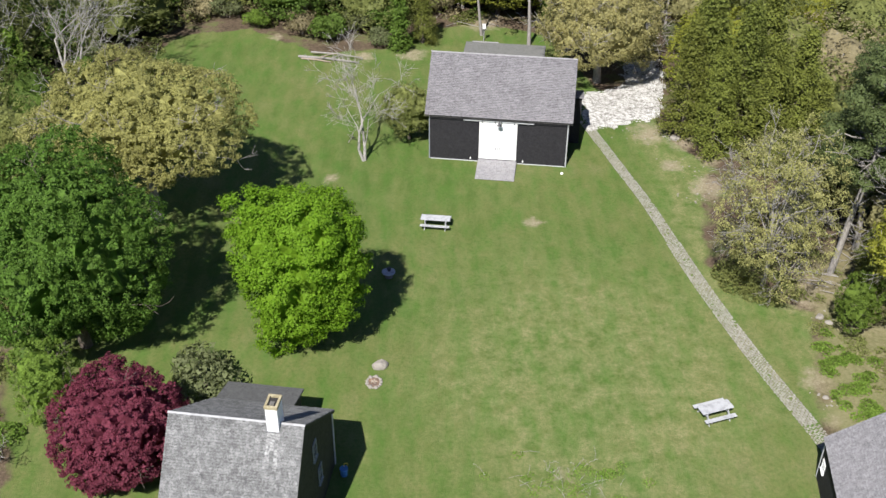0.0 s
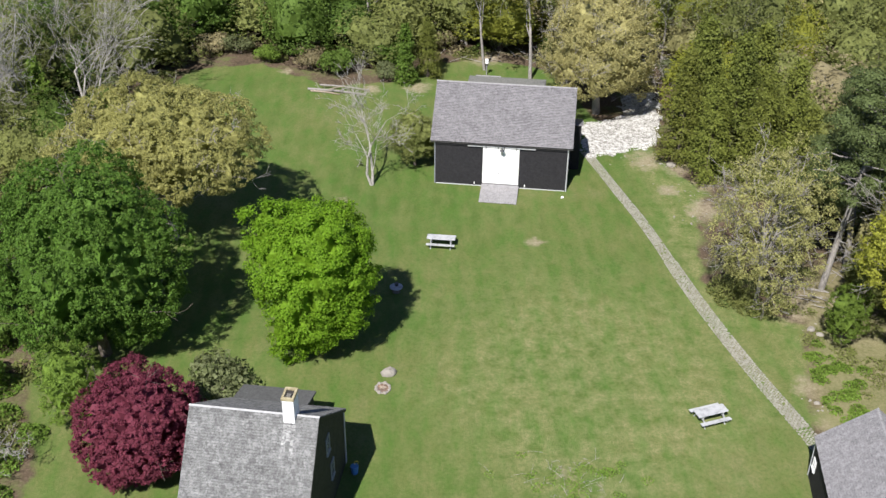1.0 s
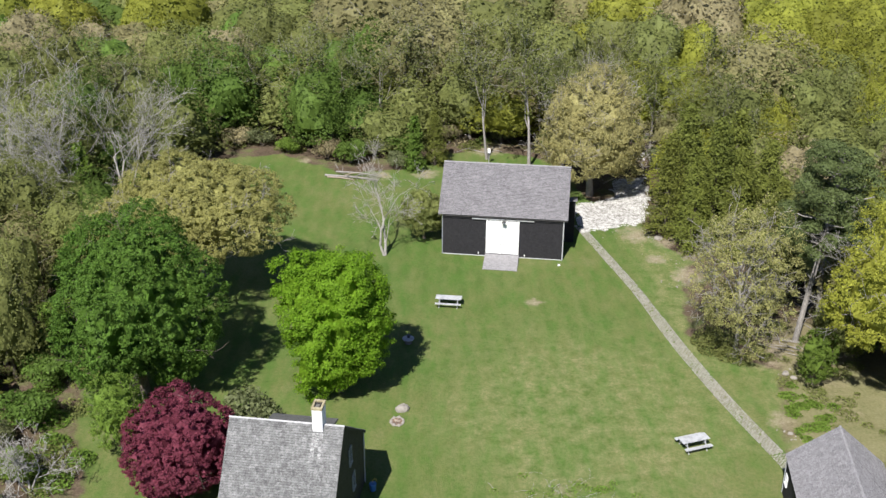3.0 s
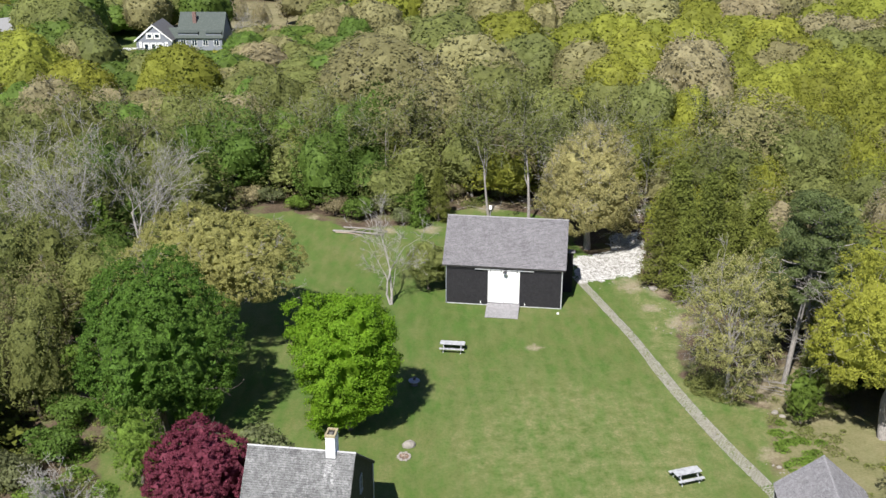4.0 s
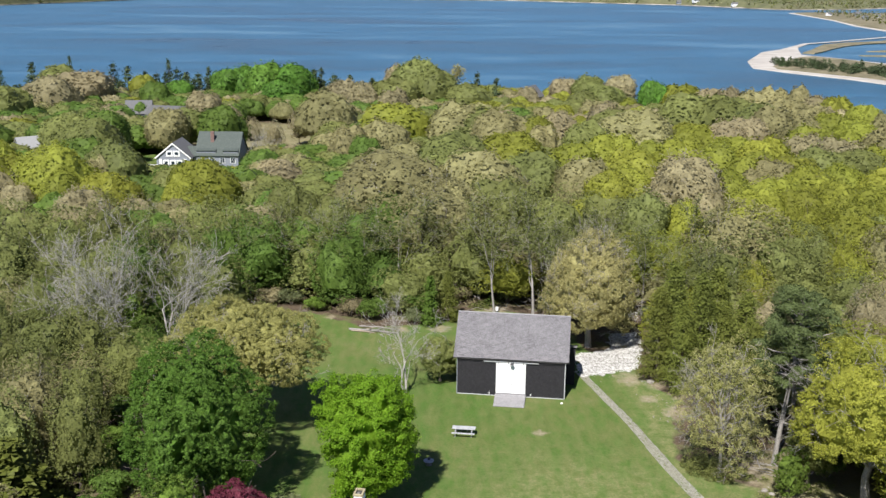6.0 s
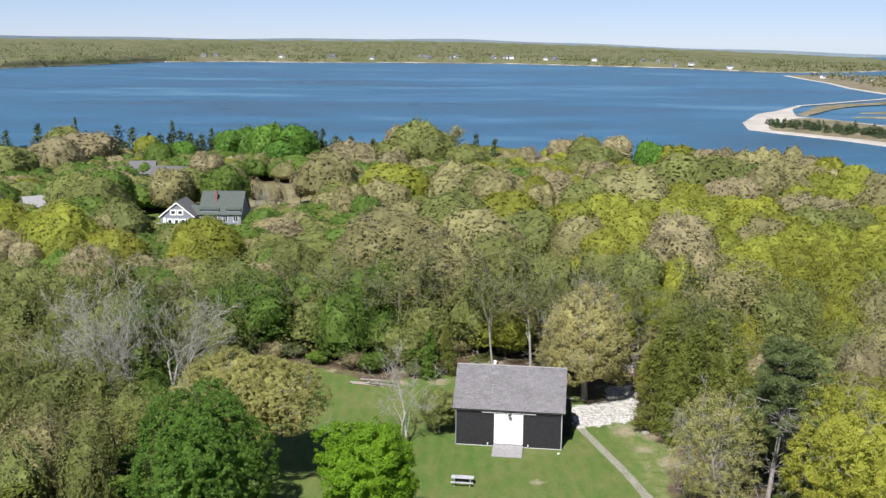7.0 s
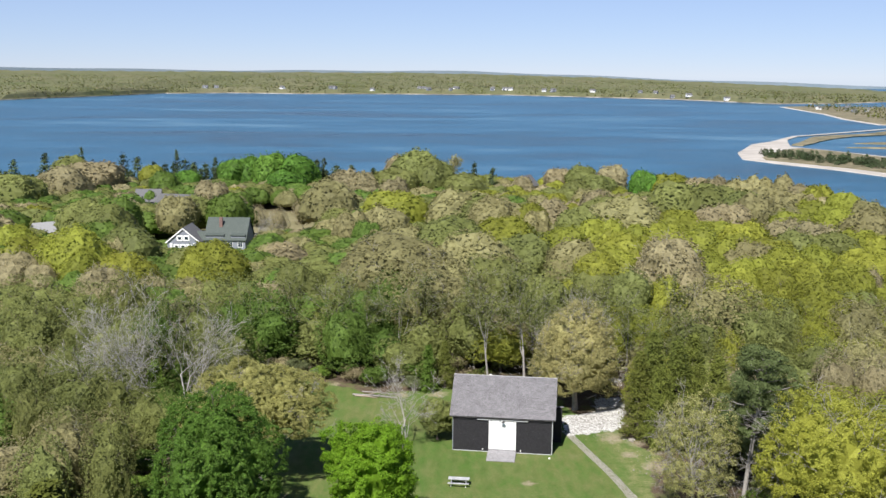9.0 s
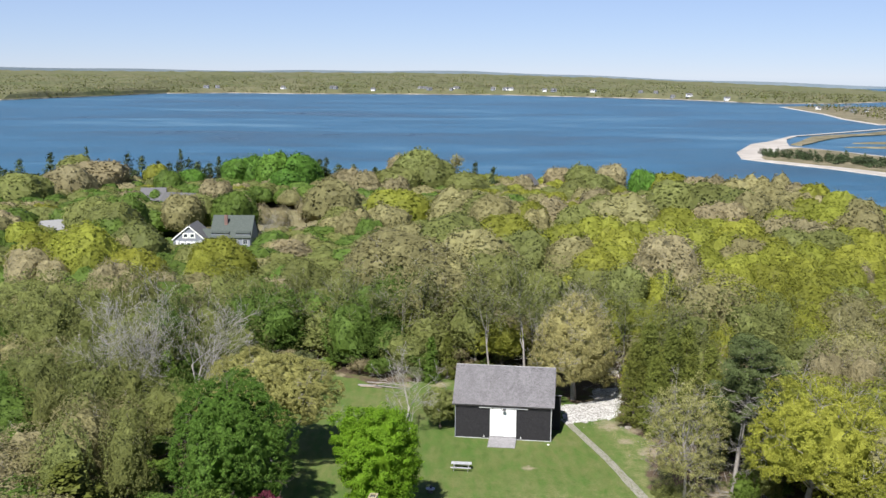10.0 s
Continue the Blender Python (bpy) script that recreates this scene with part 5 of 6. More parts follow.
def window(root, m, w, h, frame_mat, name="window", bars=1):
    """A window with frame, sill, sash bars and panes; m: x across, y up, z outwards, at its middle."""
    bm = bmesh.new()
    t = 0.07
    for a, b, c, d in ((-w / 2 - t, -w / 2, -h / 2 - t, h / 2 + t), (w / 2, w / 2 + t, -h / 2 - t, h / 2 + t), (-w / 2, w / 2, h / 2, h / 2 + t), (-w / 2, w / 2, -h / 2 - t, -h / 2)):
        box(bm, a, b, c, d, 0.0, 0.06)
    for k in range(bars):
        xx = -w / 2 + w * (k + 1) / (bars + 1)
        box(bm, xx - 0.015, xx + 0.015, -h / 2, h / 2, 0.01, 0.04)
    box(bm, -w / 2, w / 2, -0.02, 0.02, 0.01, 0.045)
    bm.transform(m)
    win = part(name, bm, frame_mat, root)
    for k in range(bars + 1):
        for s in (-1, 1):
            bm = bmesh.new()
            a = -w / 2 + w * k / (bars + 1)
            box(bm, a + 0.015, a + w / (bars + 1) - 0.015, min(0, s * h / 2) + 0.02, max(0, s * h / 2) - 0.02, 0.004, 0.02)
            bm.transform(m)
            part("pane", bm, GLASS, win)
    bm = bmesh.new()
    box(bm, -w / 2 - 0.1, w / 2 + 0.1, -h / 2 - t - 0.04, -h / 2 - t, 0.0, 0.1)
    bm.transform(m)
    part("sill", bm, frame_mat, win)
    return win


# the barn
L = 10.97
barn = thing("barn", pose(1.783, 76.695, -0.234, 0, 0, -9.13), "black barn with weathered shingle roof and white doors", "barn")
gable_building(barn, L, 0.0, 7.8, 3.9, 7.56, 0.836, 0.836, BLACK_SIDING, SHINGLE_BARN, 0.3, 0.34)
for x0, x1, z0, z1 in ((0.1, 3.97, 0.12, 3.95), (7.03, L - 0.1, 0.12, 3.95), (3.97, 7.03, 3.62, 3.95)):
    shingles("siding", x1 - x0, z1 - z0, BLACK_SIDING, barn, plane_at((x0, 0, z0), (1, 0, 0), (0, 0, 1)), 0.15, 0.17, 0.02, int(x0 * 10) + 20, chamfer=0.004)
boxed("corner_board", (-0.03, 0.05, -0.035, 0.0, -0.1, 3.8), SASH_GREY, barn, "grey corner board")
boxed("corner_board", (L - 0.06, L + 0.03, -0.035, 0.0, -0.1, 3.8), TRIM_GREY, barn, "pale corner board")
boxed("corner_board", (L + 0.003, L + 0.04, 0.0, 0.1, -0.1, 3.9), TRIM_GREY, barn, "pale corner board")
boxed("sill_board", (0.1, 3.95, -0.05, -0.002, -0.12, 0.05), TRIM_GREY, barn, "pale sill board")
boxed("sill_board", (7.05, L - 0.1, -0.045, -0.002, -0.12, 0.05), TRIM_GREY, barn, "grey sill board")
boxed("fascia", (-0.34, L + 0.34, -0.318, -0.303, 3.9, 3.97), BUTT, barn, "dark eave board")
boxed("door_rail", (2.74, 8.3, -0.19, -0.12, 3.66, 3.76), TRIM_GREY, barn, "grey sliding door rail")
for k, a in enumerate((4.0, 5.51)):
    door = boxed("door", (a, a + 1.49, -0.10, -0.045, 0.32, 3.58), WHITE, barn, "white sliding barn door")
    for j in range(7):
        boxed("board", (a + 0.01 + j * 0.21, a + 0.205 + j * 0.21, -0.118, -0.101, 0.33, 3.57), WHITE, door)
    for z in (0.5, 3.35):
        boxed("ledge", (a + 0.02, a + 1.47, -0.14, -0.119, z - 0.07, z + 0.07), WHITE, door)
    hx = a + (1.36 if k == 0 else 0.13)
    boxed("handle", (hx - 0.02, hx + 0.02, -0.17, -0.12, 1.2, 1.42), DARK_METAL, door)
    for hx in (a + 0.25, a + 1.24):
        boxed("hanger", (hx - 0.03, hx + 0.03, -0.2, -0.13, 3.52, 3.8), DARK_METAL, door)
lamp_bm = bmesh.new()
bmesh.ops.create_cone(lamp_bm, cap_ends=True, segments=14, radius1=0.2, radius2=0.06, depth=0.18, matrix=pose(5.6, -0.5, 3.66))
shade = part("lamp_shade", lamp_bm, DARK_METAL, barn, "dark metal lamp shade")
vv, ff = [], []
tube(vv, ff, [(5.6, -0.02, 3.85), (5.6, -0.25, 3.98), (5.6, -0.45, 3.92), (5.6, -0.5, 3.74)], [0.025] * 4, 6)
piece("lamp_arm", mesh_of("lamp_arm", vv, ff, DARK_METAL), barn)
for x in (3.34, 7.54):
    boxed("door_stop", (x - 0.04, x + 0.04, -0.12, -0.03, 0.18, 0.36), WHITE, barn, "small white door stop")

slope_box("roof", L + 0.05, L + 1.1, 7.6, 3.15, 3.9, 4.3, 0.1, SHINGLE_BARN, barn, "grey shingled roof of the small lean-to")
bm = bmesh.new()
box(bm, L + 0.02, L + 0.95, 4.1, 7.5, -0.3, 3.05)
for v_ in bm.verts:
    if v_.co.z > 0 and v_.co.y < 6:
        v_.co.z = 4.1
part("wall", bm, BLACK_SIDING, barn, "black wall of the small lean-to")

ramp = thing("ramp", pose(1.783, 76.695, -0.234, 0, 0, -9.13), "weathered grey plank ramp to the barn doors", "ramp")
for j in range(14):
    y = -0.16 - j * 0.195
    z = 0.30 - j * 0.0185
    boxed("plank", (3.98, 7.06, y - 0.188, y, z - 0.045, z), GREY_WOOD, ramp, bevel=0.006)
for x in (4.05, 5.5, 6.95):
    bm = bmesh.new()
    vs = box(bm, x - 0.04, x + 0.04, -2.85, -0.16, -0.15, 0.24)
    for v_ in vs:
        if v_.co.z > 0 and v_.co.y < -2:
            v_.co.z = 0.0
    part("joist", bm, GREY_WOOD, ramp)

deck = thing("low_deck", pose(6.9, 89.2, -0.25, 0, 0, -9.13), "low weathered grey plank deck behind the barn", "deck")
for j in range(40):
    boxed("plank", (-2.55, 5.2, 0.2 + j * 0.25, 0.44 + j * 0.25, 0.12, 0.17), DECK_WOOD, deck, bevel=0.0)
for x in (-2.61, 5.2):
    boxed("edge_board", (x, x + 0.05, 0.2, 10.2, -0.05, 0.2), DECK_WOOD, deck, bevel=0.0)
boxed("edge_board", (-2.0, 0.6, 10.2, 10.3, -0.05, 0.24), GREY_WOOD, deck, "pale edge board", bevel=0.0)

# the old house beside the red maple
house = thing("house", pose(-11.12, 39.2, 0.0, 0, 0, -9.7), "old house with steep shingle roof and white chimney", "house")
gable_building(house, 6.35, -3.3, 4.95, 0.0, 7.52, 1.19, 0.745, DARK_SIDING, SHINGLE_HOUSE, 0.25, 0.1, course=0.14, seed=40, cap=RIDGE_WHITE)
for z, y in ((4.55, 1.35), (2.35, 1.95)):
    window(house, plane_at((6.372, y, z), (0, 1, 0), (0, 0, 1)), 0.5, 0.95, SASH_GREY)
window(house, plane_at((6.372, -1.6, 2.3), (0, 1, 0), (0, 0, 1)), 0.5, 0.95, SASH_GREY)
for a, b in (((-3.55, 3.3), (0.0, 7.5)), ((5.2, 3.63), (0.0, 7.5))):
    slope_box("rake_board", 6.42, 6.46, a[0], a[1] - 0.02, b[0], b[1] - 0.02, 0.12, DARK_SIDING, house)
boxed("corner_board", (6.37, 6.42, 4.82, 4.97, -0.2, 3.7), TRIM_GREY, house, "grey corner board")
chimney = boxed("chimney", (4.72, 5.3, -0.3, 0.55, 6.3, 8.62), WHITE_BRICK, house, "whitewashed brick chimney", bevel=0.015)
for dims in ((4.69, 5.33, -0.33, -0.2, 8.6, 8.76), (4.69, 5.33, 0.45, 0.58, 8.6, 8.76), (4.69, 4.81, -0.2, 0.45, 8.6, 8.76), (5.21, 5.33, -0.2, 0.45, 8.6, 8.76)):
    boxed("rim", dims, OCHRE, chimney, "lichened brick rim")
boxed("flue", (4.82, 5.2, -0.19, 0.44, 8.63, 8.66), SOOT, chimney, "sooty flue", bevel=0.0)
boxed("flue_tile", (4.9, 5.12, -0.1, 0.12, 8.64, 8.74), STONE, chimney)
stain = weathered("lime-streaked shingles", (0.2, 0.2, 0.198), (0.28, 0.28, 0.277), (0.42, 0.42, 0.416))
up = Vector((0, 1, 1.19)).normalized()
for j, (xo, wd, ln) in enumerate(((0.0, 0.22, 1.35), (0.2, 0.2, 0.85), (0.42, 0.2, 1.75))):
    st = shingles("limed_shingle", wd, ln, stain, house, plane_at(Vector((4.72 + xo, -0.28, 7.52 - 0.28 * 1.19)) - up * ln + Vector((0, -0.77, 0.64)) * 0.012, (1, 0, 0), up), 0.14, 0.12, 0.02, 60 + j)
    tagged(st, "lime-streaked shingles below the chimney")
wing = slope_box("roof", -0.2, 4.1, 7.75, 2.55, 4.9, 3.4, 0.12, ROLL_ROOF, house, "dark felt roof of the rear wing")
bm = bmesh.new()
box(bm, 0.0, 3.95, 4.951, 7.55, -0.3, 2.5)
for v_ in bm.verts:
    if v_.co.z > 0 and v_.co.y < 6:
        v_.co.z = 3.2
part("wall", bm, DARK_SIDING, house)

SHINGLE_SHED = weathered("shed roof shingles", (0.15, 0.145, 0.15), (0.225, 0.217, 0.225), (0.33, 0.32, 0.33))
# the shed at the path's end
shed = thing("shed", pose(24.4, 40.9, 0.0, 0, 0, -100.2), "black shed with grey shingle roof and small white window", "shed")
gable_building(shed, 8.0, -2.68, 2.68, 0.0, 5.05, 0.83, 0.83, BLACK_SIDING, SHINGLE_SHED, 0.14, 0.12, course=0.14, seed=80)
shingles("siding", 8.0, 2.5, BLACK_SIDING, shed, plane_at((0, -2.68, 0.0), (1, 0, 0), (0, 0, 1)), 0.15, 0.17, 0.02, 91, chamfer=0.004)
window(shed, plane_at((0.75, -2.70, 1.45), (1, 0, 0), (0, 0, 1)), 0.42, 0.5, WHITE)
boxed("corner_board", (-0.02, 0.06, -2.73, -2.68, -0.1, 2.7), TRIM_GREY, shed, "grey corner board")

# ---- garden ----
PATH_MID = [(15.35, 82.2), (16.85, 75.2), (18.2, 68.7), (19.65, 59.0), (21.15, 51.3), (22.65, 45.3), (23.3, 42.6)]


def along(points, step):
    """Points and directions along a smooth line."""
    pts = [Vector((*p, 0)) for p in points]
    out = []
    for i in range(len(pts) - 1):
        p0, p1, p2, p3 = pts[max(i - 1, 0)], pts[i], pts[i + 1], pts[min(i + 2, len(pts) - 1)]
        n = max(2, int((p2 - p1).length / step))
        for k in range(n):
            t = k / n
            q = 0.5 * ((2 * p1) + (p2 - p0) * t + (2 * p0 - 5 * p1 + 4 * p2 - p3) * t * t + (3 * p1 - p0 - 3 * p2 + p3) * t ** 3)
            d = 0.5 * ((p2 - p0) + 2 * (2 * p0 - 5 * p1 + 4 * p2 - p3) * t + 3 * (3 * p1 - p0 - 3 * p2 + p3) * t * t)
            out.append((q, d.normalized()))
    return out


path = thing("pavement", pose(0, 0, 0), "narrow brick path across the lawn to the barn", "path", kind="structure")
V, F = [], []
r = np.random.default_rng(33)
SINGLE = []
for i, (q, d) in enumerate(along(PATH_MID, 0.172)):
    n = Vector((-d.y, d.x, 0))
    for j in range(7 if q.y < 64 else 6):
        if r.random() < 0.02:
            continue
        o = (j - 3) * 0.152 + (0.03 if i % 2 else 0) + (0.076 if q.y >= 64 else 0)
        c = q + n * o + Vector((r.normal(0, 0.006), r.normal(0, 0.006), 0))
        z = float(ground_z(c.x, c.y)) + 0.022 + r.uniform(-0.008, 0.008)
        a = r.normal(0, 0.04)
        c = c + d * (0.086 if j % 2 else 0)
        dd, nn = (d + n * a) * 0.072, (n - d * a) * 0.062
        if q.y < 48.2:
            SINGLE.append((c.x, c.y, z, math.atan2(d.y + n.y * a, d.x + n.x * a)))
            continue
        base = len(V)
        for s, tt, zz in ((-1, -1, -0.05), (1, -1, -0.05), (1, 1, -0.05), (-1, 1, -0.05), (-0.92, -0.92, 0), (0.92, -0.92, 0), (0.92, 0.92, 0), (-0.92, 0.92, 0)):
            p = c + dd * s + nn * tt
            V.append((p.x, p.y, z + zz))
        F += [(base + 4, base + 5, base + 6, base + 7)] + [(base + k, base + (k + 1) % 4, base + 4 + (k + 1) % 4, base + 4 + k) for k in range(4)]
bricks = piece("bricks", mesh_of("bricks", V, F, PAVER), path)
tagged(bricks, "worn tan paving bricks", kind="stuff")

GRAVEL = [(15.3, 81.2), (15.5, 84.5), (15.6, 88.0), (18.0, 88.6), (20.2, 89.6), (20.7, 93), (21.3, 97.5), (22.5, 104), (25.8, 104), (24.7, 97), (23.6, 91), (22.6, 86.5), (21.6, 83.4), (18.5, 82.2)]
gx_, gy_ = np.meshgrid(np.arange(14.5, 27, 0.25), np.arange(80, 105, 0.25))
d_ = inside(gx_, gy_, GRAVEL) + 0.5 * np.sin(gx_ * 3.1) * np.sin(gy_ * 2.3)
zz_ = ground_z(gx_, gy_) + np.clip(d_, -0.5, 0.5) * 0.09 + 0.015
nn_ = gx_.shape
idx = np.arange(gx_.size).reshape(nn_)
faces = np.stack([idx[:-1, :-1], idx[:-1, 1:], idx[1:, 1:], idx[1:, :-1]], -1).reshape(-1, 4)
faces = faces[(d_.ravel()[faces] > -0.35).all(1)]
gravel = new("pavement_gravel", mesh_of("gravel", np.stack([gx_, gy_, zz_], -1).reshape(-1, 3).tolist(), faces.tolist(), SHELL, smooth_faces=True))
tagged(gravel, "white crushed-shell drive beside the barn", "drive", kind="structure")


def chips(name, pts, size, material, label, r):
    """Small broken stones lying about."""
    V, F = [], []
    for x, y, z in pts:
        s = size * r.uniform(0.5, 1.5)
        a = r.uniform(0, 6.283)
        b = len(V)
        for k in range(5):
            t = a + k * 1.2566
            V.append((x + s * math.cos(t) * r.uniform(0.6, 1.2), y + s * math.sin(t) * r.uniform(0.6, 1.2), z - 0.01))
        V.append((x + r.normal(0, s * 0.2), y + r.normal(0, s * 0.2), z + s * r.uniform(0.35, 0.8)))
        F += [(b + k, b + (k + 1) % 5, b + 5) for k in range(5)]
    ob = new(name, mesh_of(name, V, F, material))
    return tagged(ob, label, "stones", kind="stuff")


P_ = []
while len(P_) < 5000:
    x, y = r.uniform(14.8, 26), r.uniform(80.5, 103)
    if float(inside(x, y, GRAVEL)) > -0.25:
        P_.append((x, y, float(ground_z(x, y)) + 0.055))
chips("shell_gravel", P_, 0.04, SHELLS, "broken white shells on the drive", r)
P_ = [(x + r.normal(0, s), y + r.normal(0, s), float(ground_z(x, y))) for x, y, s, n_ in ((22.6, 70.5, 0.8, 26), (22.0, 74.8, 0.9, 18), (21.9, 79.6, 0.35, 12), (19.5, 80.4, 1.2, 14), (26.6, 54.9, 0.4, 8), (24.1, 47.0, 0.5, 12), (26.5, 58.5, 1.4, 14)) for _ in range(n_)]
chips("loose_stones", P_, 0.085, PALE_STONE, "pale loose stones on bare soil", r)


def stone(name, x, y, sx, sy, sz, material, label, seed, parent=None, category="stone"):
    bm = bmesh.new()
    bmesh.ops.create_icosphere(bm, subdivisions=2, radius=1.0)
    for v_ in bm.verts:
        k = 1 + 0.22 * noise.noise(v_.co * 1.7 + Vector((seed * 3.1, 0, 0)))
        v_.co = Vector((v_.co.x * sx * k, v_.co.y * sy * k, max(v_.co.z, -0.45) * sz * k))
    me = bpy.data.meshes.new(name)
    bm.to_mesh(me)
    bm.free()
    me.materials.append(material)
    ob = new(name, me)
    ob.location = (x, y, (float(ground_z(x, y)) if parent is None else 0) + sz * 0.3)
    ob.rotation_euler = (0, 0, seed * 1.7)
    if parent is not None:
        ob.parent = parent
        return ob
    return tagged(ob, label, category)


def picnic_table(x, y, turn, length, label):
    root = thing("picnic_table", pose(x, y, float(ground_z(x, y)), 0, 0, turn), label, "table", "picnic tables on the lawn")
    h = length / 2
    for k in range(5):
        boxed("top_plank", (-h, h, -0.36 + k * 0.146, -0.36 + k * 0.146 + 0.138, 0.70, 0.74), TABLE_WHITE, root, bevel=0.006)
    for s in (-1, 1):
        for k in range(2):
            y0 = s * 0.66 - 0.135 + k * 0.138
            boxed("seat_plank", (-h, h, y0, y0 + 0.13, 0.41, 0.45), TABLE_WHITE, root, bevel=0.006)
    for xx in (-h + 0.32, h - 0.32):
        for s in (-1, 1):
            bm = bmesh.new()
            box(bm, xx - 0.02, xx + 0.02, -0.045, 0.045, 0, 0.84, m=Matrix.Translation((0, s * 0.62, -0.02)) @ Matrix.Rotation(s * 0.52, 4, "X"))
            part("leg", bm, TABLE_WHITE, root)
        boxed("seat_bearer", (xx + 0.021, xx + 0.06, -0.78, 0.78, 0.32, 0.408), TABLE_WHITE, root)
        boxed("top_bearer", (xx + 0.021, xx + 0.06, -0.34, 0.34, 0.615, 0.698), TABLE_WHITE, root)
    bm = bmesh.new()
    box(bm, -h + 0.36, h - 0.36, -0.04, 0.0, 0.5, 0.56)
    part("brace", bm, TABLE_WHITE, root)
    return root


picnic_table(2.03, 66.55, -8.3, 2.14, "white painted picnic table standing before the barn")
picnic_table(17.38, 46.05, 17.0, 1.98, "worn white picnic table near the brick path")

disc = thing("round_table", pose(-1.32, 60.25, -0.2), "round pale garden table in the maple's shade", "table")
bm = bmesh.new()
bmesh.ops.create_cone(bm, cap_ends=True, segments=36, radius1=0.44, radius2=0.46, depth=0.06, matrix=pose(0, 0, 0.45))
part("tabletop", bm, TABLE_WHITE, disc)
bm = bmesh.new()
bmesh.ops.create_cone(bm, cap_ends=True, segments=20, radius1=0.32, radius2=0.2, depth=0.5, matrix=pose(0, 0, 0.19))
part("pedestal", bm, STONE, disc)
bm = bmesh.new()
bmesh.ops.create_cone(bm, cap_ends=True, segments=14, radius1=0.10, radius2=0.16, depth=0.22, matrix=pose(0.03, 0.1, 0.585))
pot = new("flower_pot", bpy.data.meshes.new("flower_pot"))
bm.to_mesh(pot.data)
bm.free()
pot.data.materials.append(DARK_METAL)
pot.location = (-1.32, 60.25, -0.2)
tagged(pot, "small dark pot standing on the round table", "pot")

fire_pit = thing("fire_pit", pose(-2.07, 49.42, 0.0), "ring of field stones round ash and charred wood", "fire pit")
for k in range(15):
    a = k * 2 * math.pi / 15
    s = 0.10 + 0.035 * math.sin(k * 2.7)
    stone("stone", 0.42 * math.cos(a), 0.5 * math.sin(a), s * 1.1, s, s * 0.8, PALE_STONE, "", k, fire_pit)
bm = bmesh.new()
bmesh.ops.create_cone(bm, cap_ends=True, segments=20, radius1=0.5, radius2=0.35, depth=0.06, matrix=pose(0, 0, 0.02))
part("ash", bm, painted("ash", (0.14, 0.10, 0.08), (0.34, 0.19, 0.11), 0.9, 0.95), fire_pit, "grey ash with burnt wood")
for k in range(5):
    vv, ff = [], []
    a = k * 1.3
    tube(vv, ff, [(0.22 * math.cos(a), 0.22 * math.sin(a), 0.07), (-0.2 * math.cos(a + 0.4), -0.2 * math.sin(a + 0.4), 0.13)], [0.035, 0.03], 6)
    piece("stick", mesh_of("stick", vv, ff, LOG), fire_pit)
stone("boulder", -1.72, 50.85, 0.36, 0.52, 0.36, PALE_STONE, "flat pale boulder beside the fire pit", 3)
for k, (x, y, s) in enumerate(((22.4, 79.4, 0.45), (26.5, 55.0, 0.32), (26.9, 54.4, 0.26), (12.2, 73.9, 0.16), (24.3, 47.4, 0.2))):
    stone("stone", x, y, s, s * 0.8, s * 0.55, PALE_STONE if k != 3 else WHITE, "pale rounded stone on the grass", 7 + k)

for k, (x0, y0, x1, y1, w_, h_) in enumerate(((-10.4, 96.5, -4.6, 95.0, 0.17, 0.15), (-10.1, 96.1, -7.2, 95.2, 0.13, 0.1), (-9.2, 96.9, -4.2, 95.6, 0.12, 0.4), (-8.3, 95.4, -6.4, 96.4, 0.08, 0.5), (-7.3, 95.0, -6.0, 96.2, 0.07, 0.45))):
    vv, ff = [], []
    tube(vv, ff, [(x0, y0, -0.25 + h_), ((x0 + x1) / 2, (y0 + y1) / 2 + 0.1, -0.22 + h_), (x1, y1, -0.25 + h_ * 0.8)], [w_ * 0.75, w_ * 0.68, w_ * 0.45], 8)
    lg = new("log", mesh_of("log", vv, ff, GREY if k % 2 == 0 else LOG, smooth_faces=True))
    tagged(lg, "weathered felled log lying on the grass", "log", "logs on the lawn")

post = thing("nest_box_post", pose(7.7, 100.2, -0.25), "grey post carrying a small white box", "post")
vv, ff = [], []
tube(vv, ff, [(0, 0, -0.3), (0.02, 0, 1.6)], [0.06, 0.05], 8)
piece("post", mesh_of("post", vv, ff, GREY_WOOD), post)
boxed("nest_box", (-0.16, 0.16, -0.2, 0.1, 1.3, 1.75), WHITE, post, "white nest box")

barrel = thing("hose_reel", pose(-3.49, 42.1, 0.0, 0, 0, 20) @ Matrix.Scale(0.75, 4), "blue plastic hose reel with yellow hose", "hose reel")
bm = bmesh.new()
bmesh.ops.create_cone(bm, cap_ends=True, segments=18, radius1=0.24, radius2=0.3, depth=0.62, matrix=pose(0, 0, 0.32))
part("body", bm, BLUE, barrel)
bm = bmesh.new()
bmesh.ops.create_cone(bm, cap_ends=True, segments=18, radius1=0.31, radius2=0.29, depth=0.06, matrix=pose(0, 0, 0.66))
part("lid", bm, BLUE, barrel)
vv, ff = [], []
tube(vv, ff, [(0.2 + 0.16 * math.cos(t * 0.5236), 0.15, 0.8 + 0.16 * math.sin(t * 0.5236)) for t in range(13)], [0.025] * 13, 6)
piece("hose", mesh_of("hose", vv, ff, YELLOW), barrel, "yellow hose loop")


